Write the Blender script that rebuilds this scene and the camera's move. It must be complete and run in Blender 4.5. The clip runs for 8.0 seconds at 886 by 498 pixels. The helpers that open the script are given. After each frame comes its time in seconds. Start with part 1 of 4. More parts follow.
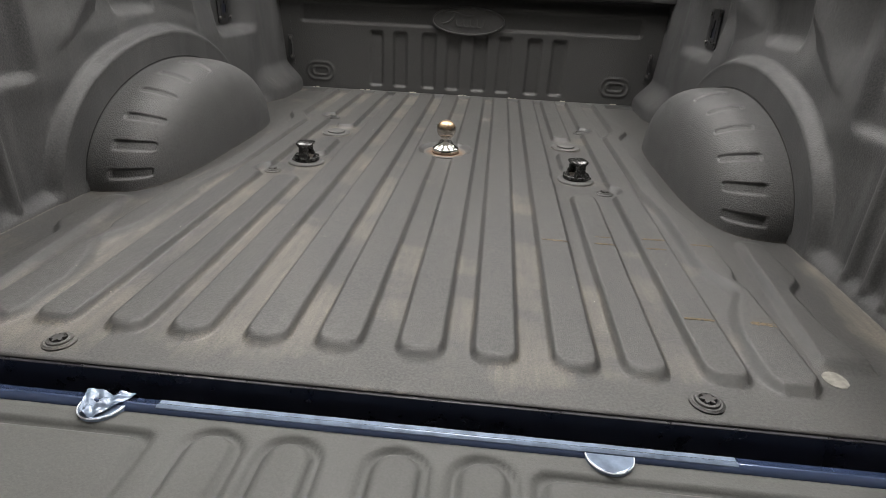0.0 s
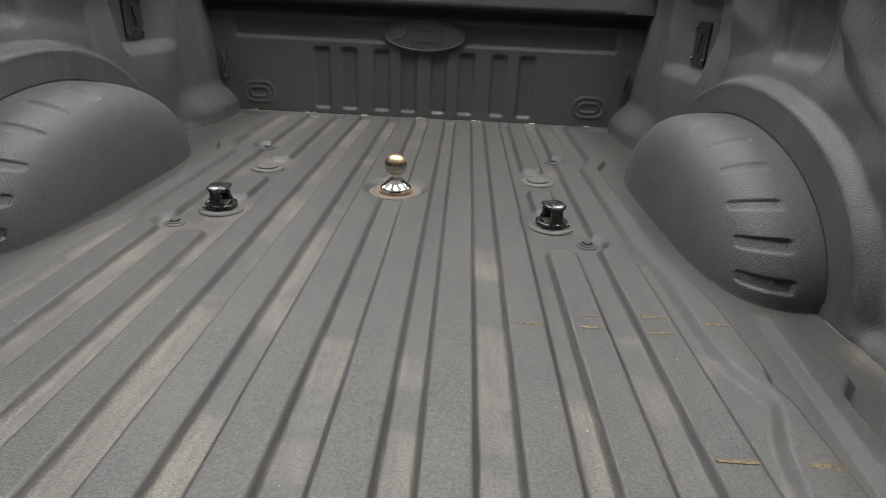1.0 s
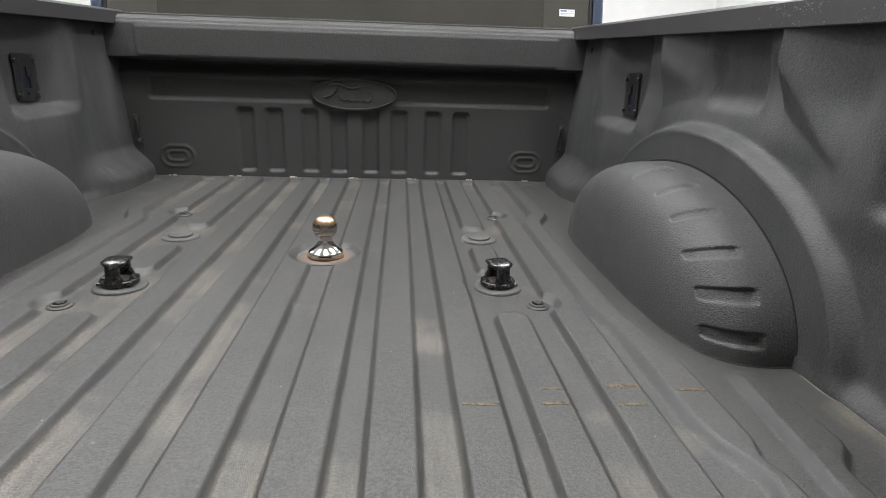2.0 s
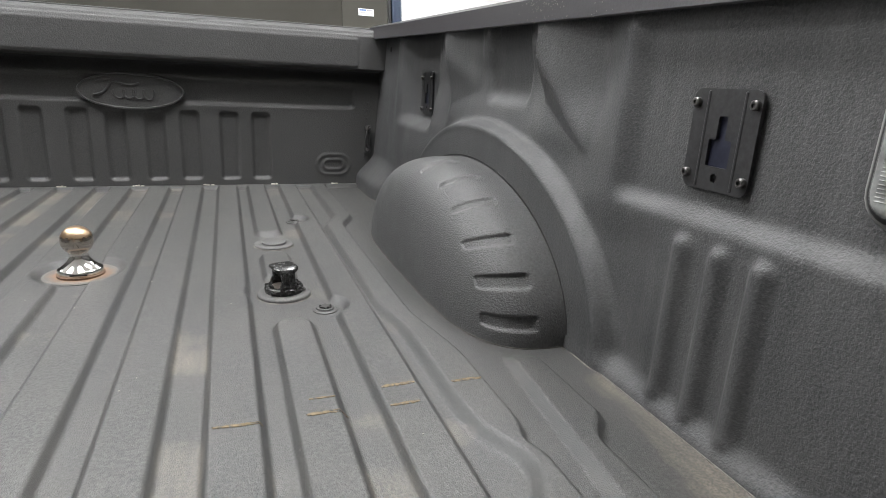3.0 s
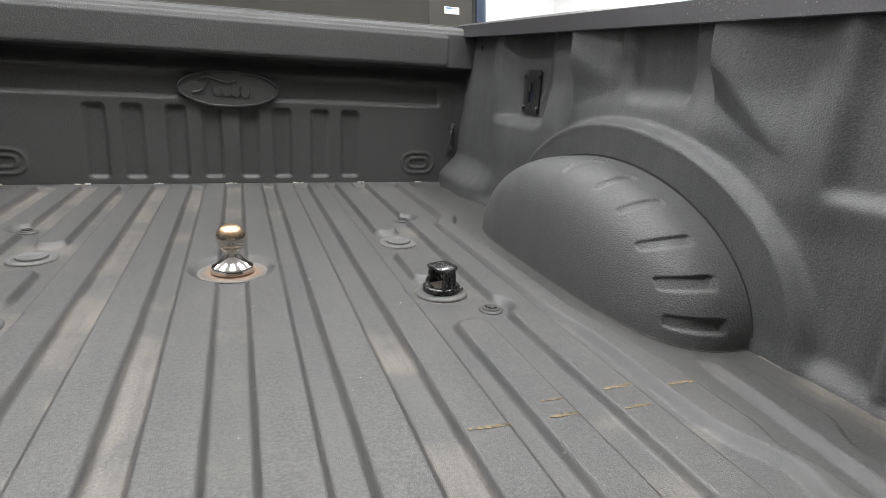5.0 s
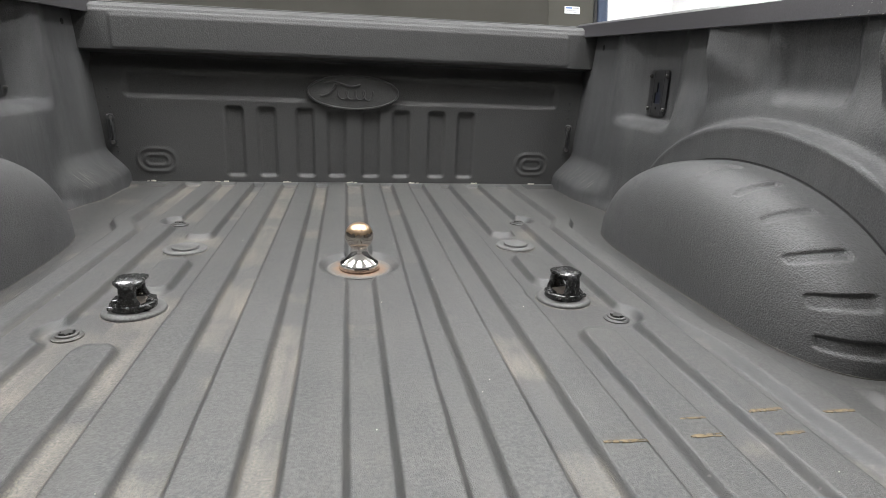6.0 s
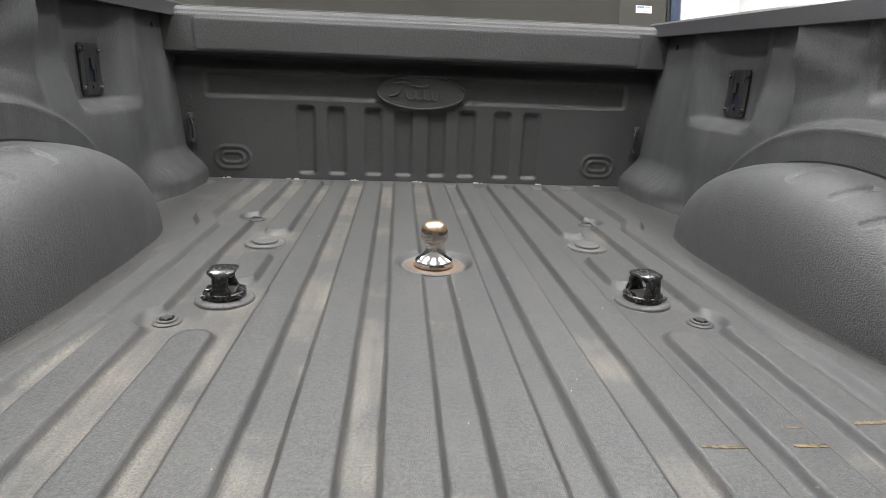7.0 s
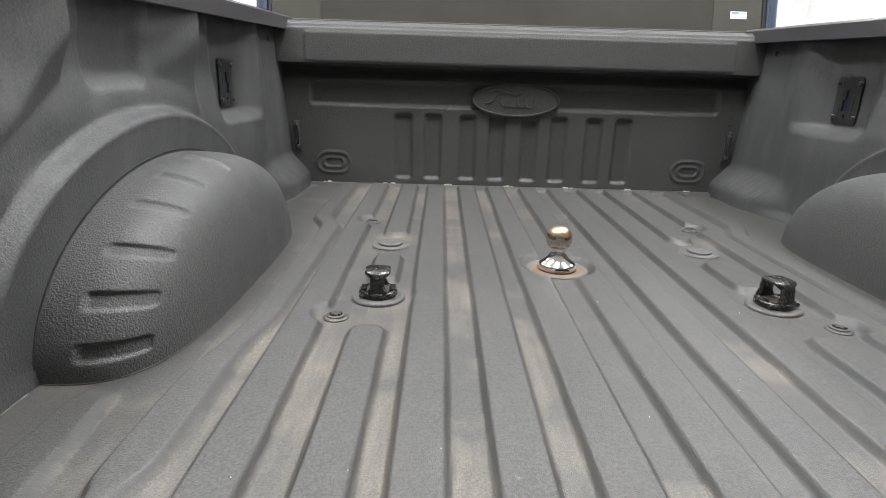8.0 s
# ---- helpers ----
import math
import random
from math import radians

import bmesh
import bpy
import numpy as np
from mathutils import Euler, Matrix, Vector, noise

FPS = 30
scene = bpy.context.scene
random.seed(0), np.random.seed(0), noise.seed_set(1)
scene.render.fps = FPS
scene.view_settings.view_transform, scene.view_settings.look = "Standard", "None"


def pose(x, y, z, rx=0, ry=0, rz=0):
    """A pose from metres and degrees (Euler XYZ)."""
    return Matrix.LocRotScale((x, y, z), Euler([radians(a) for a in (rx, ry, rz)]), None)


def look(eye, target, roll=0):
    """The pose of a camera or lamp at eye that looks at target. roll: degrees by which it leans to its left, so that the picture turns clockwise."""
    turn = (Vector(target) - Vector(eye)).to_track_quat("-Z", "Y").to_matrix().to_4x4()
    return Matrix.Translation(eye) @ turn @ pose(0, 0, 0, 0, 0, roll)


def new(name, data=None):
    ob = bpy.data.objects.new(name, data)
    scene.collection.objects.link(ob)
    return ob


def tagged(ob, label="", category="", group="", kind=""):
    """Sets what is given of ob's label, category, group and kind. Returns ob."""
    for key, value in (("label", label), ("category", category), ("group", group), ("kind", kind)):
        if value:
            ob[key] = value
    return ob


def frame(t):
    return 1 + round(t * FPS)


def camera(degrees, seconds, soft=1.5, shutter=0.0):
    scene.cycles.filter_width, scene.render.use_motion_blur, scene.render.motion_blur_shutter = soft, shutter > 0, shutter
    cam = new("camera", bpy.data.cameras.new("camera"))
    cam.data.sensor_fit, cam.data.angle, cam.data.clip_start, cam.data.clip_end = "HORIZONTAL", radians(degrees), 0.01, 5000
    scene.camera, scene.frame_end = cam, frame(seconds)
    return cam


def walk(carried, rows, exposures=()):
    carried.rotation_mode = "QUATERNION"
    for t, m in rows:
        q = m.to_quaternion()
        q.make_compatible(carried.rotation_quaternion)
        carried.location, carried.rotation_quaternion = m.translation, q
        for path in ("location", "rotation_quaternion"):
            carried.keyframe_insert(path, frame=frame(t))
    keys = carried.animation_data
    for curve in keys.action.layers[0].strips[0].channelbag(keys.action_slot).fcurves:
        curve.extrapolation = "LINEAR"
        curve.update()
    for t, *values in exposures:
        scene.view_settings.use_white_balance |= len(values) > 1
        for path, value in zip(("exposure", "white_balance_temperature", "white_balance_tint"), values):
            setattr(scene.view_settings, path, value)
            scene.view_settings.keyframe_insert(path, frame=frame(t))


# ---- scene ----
cam = camera(75.6, 8.0, soft=0.9)
PATH = [
    (0, (0.138, -0.602, 0.486), (0.002, 1.204, -0.363), 2.7),
    (0.5, (0.19, -0.415, 0.462), (0.078, 1.397, -0.378), 2.5),
    (1, (0.164, -0.285, 0.474), (0.122, 1.544, -0.334), 2.7),
    (1.2, (0.141, -0.254, 0.489), (0.133, 1.6, -0.262), 2.6),
    (2.3, (0.219, -0.151, 0.418), (0.525, 1.737, -0.168), 2.1),
    (2.5, (0.258, -0.147, 0.412), (0.706, 1.716, -0.162), 2.5),
    (3, (0.294, -0.136, 0.41), (0.979, 1.658, -0.149), 2.9),
    (3.5, (0.267, -0.114, 0.407), (1.013, 1.654, -0.155), 2.6),
    (4, (0.186, -0.074, 0.407), (0.947, 1.687, -0.158), 2.3),
    (4.5, (0.104, -0.045, 0.4), (0.87, 1.715, -0.161), 2.6),
    (5, (0.025, -0.035, 0.399), (0.68, 1.767, -0.169), 3.1),
    (5.2, (0.001, -0.029, 0.398), (0.586, 1.798, -0.17), 2.7),
    (6.3, (-0.022, -0.02, 0.401), (0.239, 1.877, -0.178), 2.2),
    (6.5, (-0.022, -0.017, 0.394), (0.211, 1.885, -0.18), 2.1),
    (7, (-0.079, -0.025, 0.394), (0.082, 1.882, -0.187), 2.2),
    (7.5, (-0.214, -0.062, 0.411), (-0.151, 1.85, -0.171), 1.9),
    (8, (-0.268, -0.079, 0.412), (-0.251, 1.834, -0.17), 1.7),
]
EXPOSURES = [(0.0, -0.03, 6650, 11), (0.5, -0.02, 6600, 11), (1.2, 0.05, 6450, 10), (2.3, 0.13, 6340, 10), (3.0, 0.48, 6340, 10), (4.5, 0.47, 6340, 10),
             (5.2, 0.48, 6340, 10), (6.5, 0.51, 6340, 10), (8.0, 0.49, 6340, 10)]
walk(cam, [(t, look(eye, target, roll)) for t, eye, target, roll in PATH], EXPOSURES)


# ---------------- world and lights ----------------
world = bpy.data.worlds.new("workshop_air")
scene.world = world
world.use_nodes = True
world.node_tree.nodes["Background"].inputs[0].default_value = (0.9, 0.95, 1.0, 1)
world.node_tree.nodes["Background"].inputs[1].default_value = 0.05
TUBE_POWER = 26.0


# ---------------- materials ----------------
def material(name, color, rough=0.6, metal=0.0, coat=0.0):
    m = bpy.data.materials.new(name)
    m.use_nodes = True
    b = m.node_tree.nodes["Principled BSDF"]
    b.inputs["Base Color"].default_value = (*color, 1)
    b.inputs["Roughness"].default_value = rough
    b.inputs["Metallic"].default_value = metal
    b.inputs["Coat Weight"].default_value = coat
    return m


def node(m, kind, **values):
    n = m.node_tree.nodes.new(kind)
    for key, value in values.items():
        n.inputs[key.replace("_", " ")].default_value = value
    return n


def wire(m, a, out, b, into):
    m.node_tree.links.new(a.outputs[out], b.inputs[into])


def shader(m):
    return m.node_tree.nodes["Principled BSDF"]


def ramp(m, source, out, stops):
    r = m.node_tree.nodes.new("ShaderNodeValToRGB")
    while len(r.color_ramp.elements) < len(stops):
        r.color_ramp.elements.new(0.5)
    for e, (p, c) in zip(r.color_ramp.elements, stops):
        e.position, e.color = p, (c, c, c, 1) if isinstance(c, (int, float)) else (*c, 1)
    wire(m, source, out, r, "Fac")
    return r


def mix_color(m, fac, fac_out, a, b):
    """Colour a, turning to b by the factor; a and b are colours or (node, output)."""
    n = m.node_tree.nodes.new("ShaderNodeMix")
    n.data_type = "RGBA"
    wire(m, fac, fac_out, n, 0)
    for slot, v in ((6, a), (7, b)):
        if isinstance(v[0], (int, float)):
            n.inputs[slot].default_value = (*v, 1)
        else:
            m.node_tree.links.new(v[0].outputs[v[1]], n.inputs[slot])
    return n


def bumped(m, layers):
    """Bump layers (source node, output, distance in metres, strength) on the shader."""
    last = None
    for src, out, dist, strength in layers:
        b = node(m, "ShaderNodeBump", Distance=dist, Strength=strength)
        wire(m, src, out, b, "Height")
        if last:
            wire(m, last, "Normal", b, "Normal")
        last = b
    wire(m, last, "Normal", shader(m), "Normal")


def liner(name, base, dusty, rough=0.62, grain=520.0, depth=0.0015, patch=0.5, flecks=0.8, pebble=290.0, grit=0.55, streaks=0.0):
    """Sprayed bed liner: pebbled black coating, rubbed grey, with some dust."""
    m = material(name, base, rough)
    pos = node(m, "ShaderNodeNewGeometry")
    fine = node(m, "ShaderNodeTexNoise", Scale=grain, Detail=2.0, Roughness=0.5)
    mid = node(m, "ShaderNodeTexNoise", Scale=9.0, Detail=5.0, Roughness=0.65)
    wide = node(m, "ShaderNodeTexNoise", Scale=2.2, Detail=3.0, Roughness=0.6)
    for n in (fine, mid, wide):
        wire(m, pos, "Position", n, "Vector")
    a = ramp(m, mid, "Fac", [(0.38, 0.0), (0.72, patch)])
    c1 = mix_color(m, a, "Color", base, dusty)
    b = ramp(m, wide, "Fac", [(0.4, 0.0), (0.75, 0.45)])
    c2 = mix_color(m, b, "Color", (c1, 2), tuple(v * 0.8 for v in base))
    fleck = node(m, "ShaderNodeTexNoise", Scale=grain * 0.55, Detail=3.0, Roughness=0.7)
    wire(m, pos, "Position", fleck, "Vector")
    c3 = mix_color(m, ramp(m, fleck, "Fac", [(0.36, 0.0), (0.68, flecks)]), "Color", (c2, 2), tuple(v * 1.45 for v in dusty))
    if streaks:
        # rubbed and washed marks that run down the panel
        down = node(m, "ShaderNodeMapping", Scale=(1.0, 1.0, 0.16))
        wire(m, pos, "Position", down, "Vector")
        run = node(m, "ShaderNodeTexNoise", Scale=16.0, Detail=6.0, Roughness=0.68)
        wire(m, down, "Vector", run, "Vector")
        c3 = mix_color(m, ramp(m, run, "Fac", [(0.46, 0.0), (0.72, streaks)]), "Color", (c3, 2), tuple(v * 1.6 for v in dusty))
    wire(m, c3, 2, shader(m), "Base Color")
    r = ramp(m, mid, "Fac", [(0.3, rough - 0.07), (0.7, rough + 0.1)])
    wire(m, r, "Color", shader(m), "Roughness")
    cell = node(m, "ShaderNodeTexNoise", Scale=pebble, Detail=1.5, Roughness=0.45, Distortion=0.5)
    wire(m, pos, "Position", cell, "Vector")
    bumped(m, [(ramp(m, cell, "Fac", [(0.32, 0.0), (0.66, 1.0)]), "Color", depth * 0.30, grit), (fine, "Fac", depth * 0.42, 0.6)])
    return m


M_WALL = liner("wall_liner", (0.029, 0.030, 0.032), (0.056, 0.056, 0.056), rough=0.56, grain=500.0, depth=0.0020, patch=0.8, streaks=0.55)
M_ARCH = liner("wheelhouse_liner", (0.050, 0.050, 0.051), (0.064, 0.064, 0.064), rough=0.55, grain=420.0, depth=0.0023, patch=0.6, pebble=330.0, grit=0.85)
M_FRONT = liner("front_liner", (0.037, 0.037, 0.037), (0.050, 0.050, 0.049), rough=0.56, patch=0.35, depth=0.0022, pebble=270.0)


def floor_material():
    """Worn liner: grey rubbed rib tops, slopes darkened as if shaded, brown dust lying in the low channels in broken
    patches.
    """
    m = material("floor_liner", (0.08, 0.08, 0.08), 0.48)
    geo = node(m, "ShaderNodeNewGeometry")
    stretch = node(m, "ShaderNodeMapping", Scale=(1.0, 0.5, 1.0))
    wire(m, geo, "Position", stretch, "Vector")
    fine = node(m, "ShaderNodeTexNoise", Scale=620.0, Detail=2.0)
    smear = node(m, "ShaderNodeTexNoise", Scale=8.0, Detail=9.0, Roughness=0.72)
    blot = node(m, "ShaderNodeTexNoise", Scale=14.0, Detail=5.0, Roughness=0.7)
    wide = node(m, "ShaderNodeTexNoise", Scale=2.0, Detail=2.0)
    wire(m, geo, "Position", fine, "Vector")
    for n in (smear, blot, wide):
        wire(m, stretch, "Vector", n, "Vector")
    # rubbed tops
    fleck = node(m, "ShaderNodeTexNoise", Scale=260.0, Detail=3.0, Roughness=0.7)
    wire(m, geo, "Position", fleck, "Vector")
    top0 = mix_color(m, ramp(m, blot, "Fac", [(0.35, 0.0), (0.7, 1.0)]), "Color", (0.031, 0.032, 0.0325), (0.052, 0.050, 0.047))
    # worn flecks held back on sloping faces, which puts shade into their colour
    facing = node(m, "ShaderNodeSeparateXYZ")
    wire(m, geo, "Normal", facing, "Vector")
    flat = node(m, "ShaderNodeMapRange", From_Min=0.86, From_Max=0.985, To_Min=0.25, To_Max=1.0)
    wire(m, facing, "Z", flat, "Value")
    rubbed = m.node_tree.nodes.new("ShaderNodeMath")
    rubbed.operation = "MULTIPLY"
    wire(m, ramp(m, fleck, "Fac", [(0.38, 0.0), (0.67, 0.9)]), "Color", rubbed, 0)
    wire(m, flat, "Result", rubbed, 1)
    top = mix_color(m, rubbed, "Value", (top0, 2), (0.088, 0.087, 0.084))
    # dust in the channels, heavier towards the open end
    low = node(m, "ShaderNodeSeparateXYZ")
    wire(m, geo, "Position", low, "Vector")
    level = node(m, "ShaderNodeMapRange", From_Min=0.0085, From_Max=0.002, To_Min=0.0, To_Max=1.0)
    wire(m, low, "Z", level, "Value")
    along = node(m, "ShaderNodeMapRange", From_Min=0.0, From_Max=1.0, To_Min=0.042, To_Max=-0.050)
    wire(m, low, "Y", along, "Value")
    add = m.node_tree.nodes.new("ShaderNodeMath")
    add.operation = "ADD"
    # each channel holds its own broken stretches of dust, from edge to edge
    lane = m.node_tree.nodes.new("ShaderNodeMath")
    lane.operation = "SNAP"
    lane.inputs[1].default_value = 0.1125
    shifted = node(m, "ShaderNodeMapRange", From_Min=-1.0, From_Max=1.0, To_Min=-0.94375, To_Max=1.05625)
    wire(m, low, "X", shifted, "Value")
    wire(m, shifted, "Result", lane, 0)
    lane_at = node(m, "ShaderNodeCombineXYZ")
    wire(m, lane, "Value", lane_at, "X")
    wire(m, low, "Y", lane_at, "Y")
    lane_map = node(m, "ShaderNodeMapping", Scale=(37.0, 4.6, 1.0))
    wire(m, lane_at, "Vector", lane_map, "Vector")
    stretch_of = node(m, "ShaderNodeTexNoise", Scale=1.0, Detail=3.0, Roughness=0.6)
    wire(m, lane_map, "Vector", stretch_of, "Vector")
    both = m.node_tree.nodes.new("ShaderNodeMix")
    both.inputs[0].default_value = 0.42
    wire(m, stretch_of, "Fac", both, 2)
    wire(m, smear, "Fac", both, 3)
    wire(m, both, 0, add, 0)
    wire(m, along, "Result", add, 1)
    # and again in short patches towards the front wall
    again = node(m, "ShaderNodeMapRange", From_Min=1.30, From_Max=1.70, To_Min=0.0, To_Max=0.055)
    wire(m, low, "Y", again, "Value")
    add0 = add
    add = m.node_tree.nodes.new("ShaderNodeMath")
    add.operation = "ADD"
    wire(m, add0, "Value", add, 0)
    wire(m, again, "Result", add, 1)
    across = node(m, "ShaderNodeMapRange", From_Min=-0.55, From_Max=0.35, To_Min=0.050, To_Max=-0.042)
    wire(m, low, "X", across, "Value")
    add0 = add
    add = m.node_tree.nodes.new("ShaderNodeMath")
    add.operation = "ADD"
    wire(m, add0, "Value", add, 0)
    wire(m, across, "Result", add, 1)
    # little of it on the flats beside the outer ribs
    apart = m.node_tree.nodes.new("ShaderNodeMath")
    apart.operation = "ABSOLUTE"
    wire(m, low, "X", apart, 0)
    outer = node(m, "ShaderNodeMapRange", From_Min=0.54, From_Max=0.66, To_Min=0.0, To_Max=-0.075)
    wire(m, apart, "Value", outer, "Value")
    add0 = add
    add = m.node_tree.nodes.new("ShaderNodeMath")
    add.operation = "ADD"
    wire(m, add0, "Value", add, 0)
    wire(m, outer, "Result", add, 1)
    # more of it swept against the right bed side near the open end
    near = node(m, "ShaderNodeMapRange", From_Min=0.735, From_Max=0.790, To_Min=0.0, To_Max=0.30)
    wire(m, low, "X", near, "Value")
    fade = node(m, "ShaderNodeMapRange", From_Min=0.46, From_Max=0.56, To_Min=1.0, To_Max=0.0)
    wire(m, low, "Y", fade, "Value")
    swept = m.node_tree.nodes.new("ShaderNodeMath")
    swept.operation = "MULTIPLY_ADD"
    wire(m, near, "Result", swept, 0)
    wire(m, fade, "Result", swept, 1)
    wire(m, add, "Value", swept, 2)
    add = swept
    lip_y = node(m, "ShaderNodeMapRange", From_Min=-0.01, From_Max=0.065, To_Min=-0.085, To_Max=0.0)
    wire(m, low, "Y", lip_y, "Value")
    swept = m.node_tree.nodes.new("ShaderNodeMath")
    swept.operation = "ADD"
    wire(m, add, "Value", swept, 0)
    wire(m, lip_y, "Result", swept, 1)
    add = swept
    dusty = ramp(m, add, "Value", [(0.492, 0.0), (0.535, 0.45), (0.64, 0.92)])
    grainy = node(m, "ShaderNodeTexNoise", Scale=330.0, Detail=3.0, Roughness=0.7)
    wire(m, geo, "Position", grainy, "Vector")
    along_y = node(m, "ShaderNodeMapping", Scale=(1.0, 0.10, 1.0))
    wire(m, geo, "Position", along_y, "Vector")
    streak = node(m, "ShaderNodeTexNoise", Scale=70.0, Detail=5.0, Roughness=0.7)
    wire(m, along_y, "Vector", streak, "Vector")
    worn = m.node_tree.nodes.new("ShaderNodeMath")
    worn.operation = "MULTIPLY"
    wire(m, ramp(m, grainy, "Fac", [(0.38, 0.25), (0.62, 1.0)]), "Color", worn, 0)
    wire(m, ramp(m, streak, "Fac", [(0.36, 0.35), (0.60, 1.0)]), "Color", worn, 1)
    amount = m.node_tree.nodes.new("ShaderNodeMath")
    amount.operation = "MULTIPLY"
    wire(m, level, "Result", amount, 0)
    wire(m, dusty, "Color", amount, 1)
    amount2 = m.node_tree.nodes.new("ShaderNodeMath")
    amount2.operation = "MULTIPLY"
    wire(m, amount, "Value", amount2, 0)
    wire(m, worn, "Value", amount2, 1)
    # pale scuffs across the tops
    scuff = node(m, "ShaderNodeTexNoise", Scale=17.0, Detail=6.0, Roughness=0.75)
    wire(m, geo, "Position", scuff, "Vector")
    rub = m.node_tree.nodes.new("ShaderNodeMath")
    rub.operation = "MULTIPLY"
    wire(m, ramp(m, scuff, "Fac", [(0.60, 0.0), (0.72, 0.55)]), "Color", rub, 0)
    wire(m, worn, "Value", rub, 1)
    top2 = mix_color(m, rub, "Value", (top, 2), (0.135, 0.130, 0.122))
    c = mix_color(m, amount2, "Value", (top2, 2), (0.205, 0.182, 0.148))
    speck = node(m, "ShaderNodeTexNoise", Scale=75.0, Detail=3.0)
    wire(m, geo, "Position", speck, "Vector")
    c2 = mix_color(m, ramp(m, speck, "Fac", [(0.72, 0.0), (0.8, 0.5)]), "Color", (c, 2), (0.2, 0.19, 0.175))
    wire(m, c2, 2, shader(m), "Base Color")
    bumped(m, [(fine, "Fac", 0.0012, 0.7), (blot, "Fac", 0.002, 0.3)])
    return m


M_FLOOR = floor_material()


def simple(name, color, rough, metal=0.0, scale=40.0, vary=0.25, bump=0.0004, coat=0.0):
    """A plain material with grain: colour and roughness vary a little, with slight relief."""
    m = material(name, color, rough, metal, coat)
    pos = node(m, "ShaderNodeNewGeometry")
    n = node(m, "ShaderNodeTexNoise", Scale=scale, Detail=4.0, Roughness=0.6)
    wire(m, pos, "Position", n, "Vector")
    f = ramp(m, n, "Fac", [(0.3, 0.0), (0.7, 1.0)])
    c = mix_color(m, f, "Color", tuple(v * (1 - vary) for v in color), tuple(min(1, v * (1 + vary)) for v in color))
    wire(m, c, 2, shader(m), "Base Color")
    r = ramp(m, n, "Fac", [(0.3, max(0, rough - 0.06)), (0.7, min(1, rough + 0.06))])
    wire(m, r, "Color", shader(m), "Roughness")
    if bump:
        bumped(m, [(n, "Fac", bump, 0.5)])
    return m


M_CAP = simple("rail_plastic", (0.040, 0.038, 0.041), 0.40, scale=300.0, bump=0.0003)
M_BLUE = simple("blue_paint", (0.090, 0.115, 0.175), 0.2, 0.5, scale=6.0, vary=0.08, bump=0.0, coat=1.0)
M_BLUE_DEEP = simple("deep_blue_paint", (0.055, 0.085, 0.175), 0.12, 0.5, scale=6.0, vary=0.1, bump=0.0, coat=1.0)
M_FILM = simple("film", (0.20, 0.26, 0.36), 0.13, 0.25, scale=45.0, vary=0.30, bump=0.0003, coat=1.0)
M_FILM_EDGE = simple("film_edge", (0.62, 0.66, 0.72), 0.3, scale=120.0, vary=0.3)
M_BLACK = simple("black_paint", (0.014, 0.014, 0.019), 0.3, scale=20.0, bump=0.0, coat=0.5)
M_STEEL_BLACK = simple("black_gloss_steel", (0.018, 0.018, 0.0175), 0.24, scale=140.0, vary=0.8, bump=0.0016, coat=0.25)
M_PLATE = simple("plate_steel", (0.035, 0.035, 0.036), 0.4, 0.3, scale=120.0)
M_BOLT = simple("bolt_steel", (0.12, 0.116, 0.112), 0.38, 0.8, scale=200.0)
M_HEAD = simple("bolt_head_coat", (0.030, 0.029, 0.028), 0.55, scale=300.0, vary=0.5)
M_RUBBER = simple("ring_rubber", (0.078, 0.077, 0.075), 0.6, scale=260.0, vary=0.4)
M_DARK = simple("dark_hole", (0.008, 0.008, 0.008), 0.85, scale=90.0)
M_RUST = simple("rust", (0.102, 0.086, 0.073), 0.75, scale=70.0, vary=0.35)
M_RUST_RING = simple("deep_rust", (0.155, 0.095, 0.060), 0.75, scale=90.0, vary=0.4)
M_STREAK = simple("rust_stain", (0.182, 0.136, 0.078), 0.8, scale=120.0, vary=0.3, bump=0.0)


def broken(m, scale, lo, hi, least, most):
    """Lets the surface below show through in specks."""
    pos = node(m, "ShaderNodeNewGeometry")
    n = node(m, "ShaderNodeTexNoise", Scale=scale, Detail=4.0, Roughness=0.7)
    wire(m, pos, "Position", n, "Vector")
    wire(m, ramp(m, n, "Fac", [(lo, least), (hi, most)]), "Color", shader(m), "Alpha")


broken(M_STREAK, 150.0, 0.34, 0.56, 0.4, 0.95)
M_CHIP = simple("white_chip", (0.62, 0.60, 0.52), 0.7, scale=90.0)
M_BEAD = simple("dusty_sealant", (0.085, 0.080, 0.070), 0.8, scale=50.0, vary=0.5)
M_SETTLED = simple("settled_dust", (0.15, 0.143, 0.128), 0.85, scale=90.0, vary=0.5)
M_SCRAPE = simple("dusty_scrape", (0.13, 0.126, 0.12), 0.75, scale=150.0, vary=0.5)
M_WORN = simple("worn_patch", (0.215, 0.208, 0.185), 0.75, scale=80.0, vary=0.35)
M_GLASS = simple("tinted_glass", (0.045, 0.043, 0.037), 0.12, scale=3.0, vary=0.1, bump=0.0)
M_GLASS_SIDE = simple("tinted_side_glass", (0.060, 0.058, 0.050), 0.16, scale=3.0, vary=0.1, bump=0.0)
M_SEAL = simple("window_seal", (0.006, 0.006, 0.006), 0.5, scale=90.0)
M_PAPER = simple("sticker_paper", (0.72, 0.72, 0.72), 0.6, scale=90.0, vary=0.05, bump=0.0)
M_PRINT = material("sticker_print", (0.12, 0.2, 0.42), 0.6)
M_GREY_PRINT = material("sticker_grey_print", (0.3, 0.3, 0.32), 0.6)
M_LENS = simple("lamp_lens", (0.42, 0.43, 0.42), 0.08, 0.6, scale=50.0, vary=0.5)
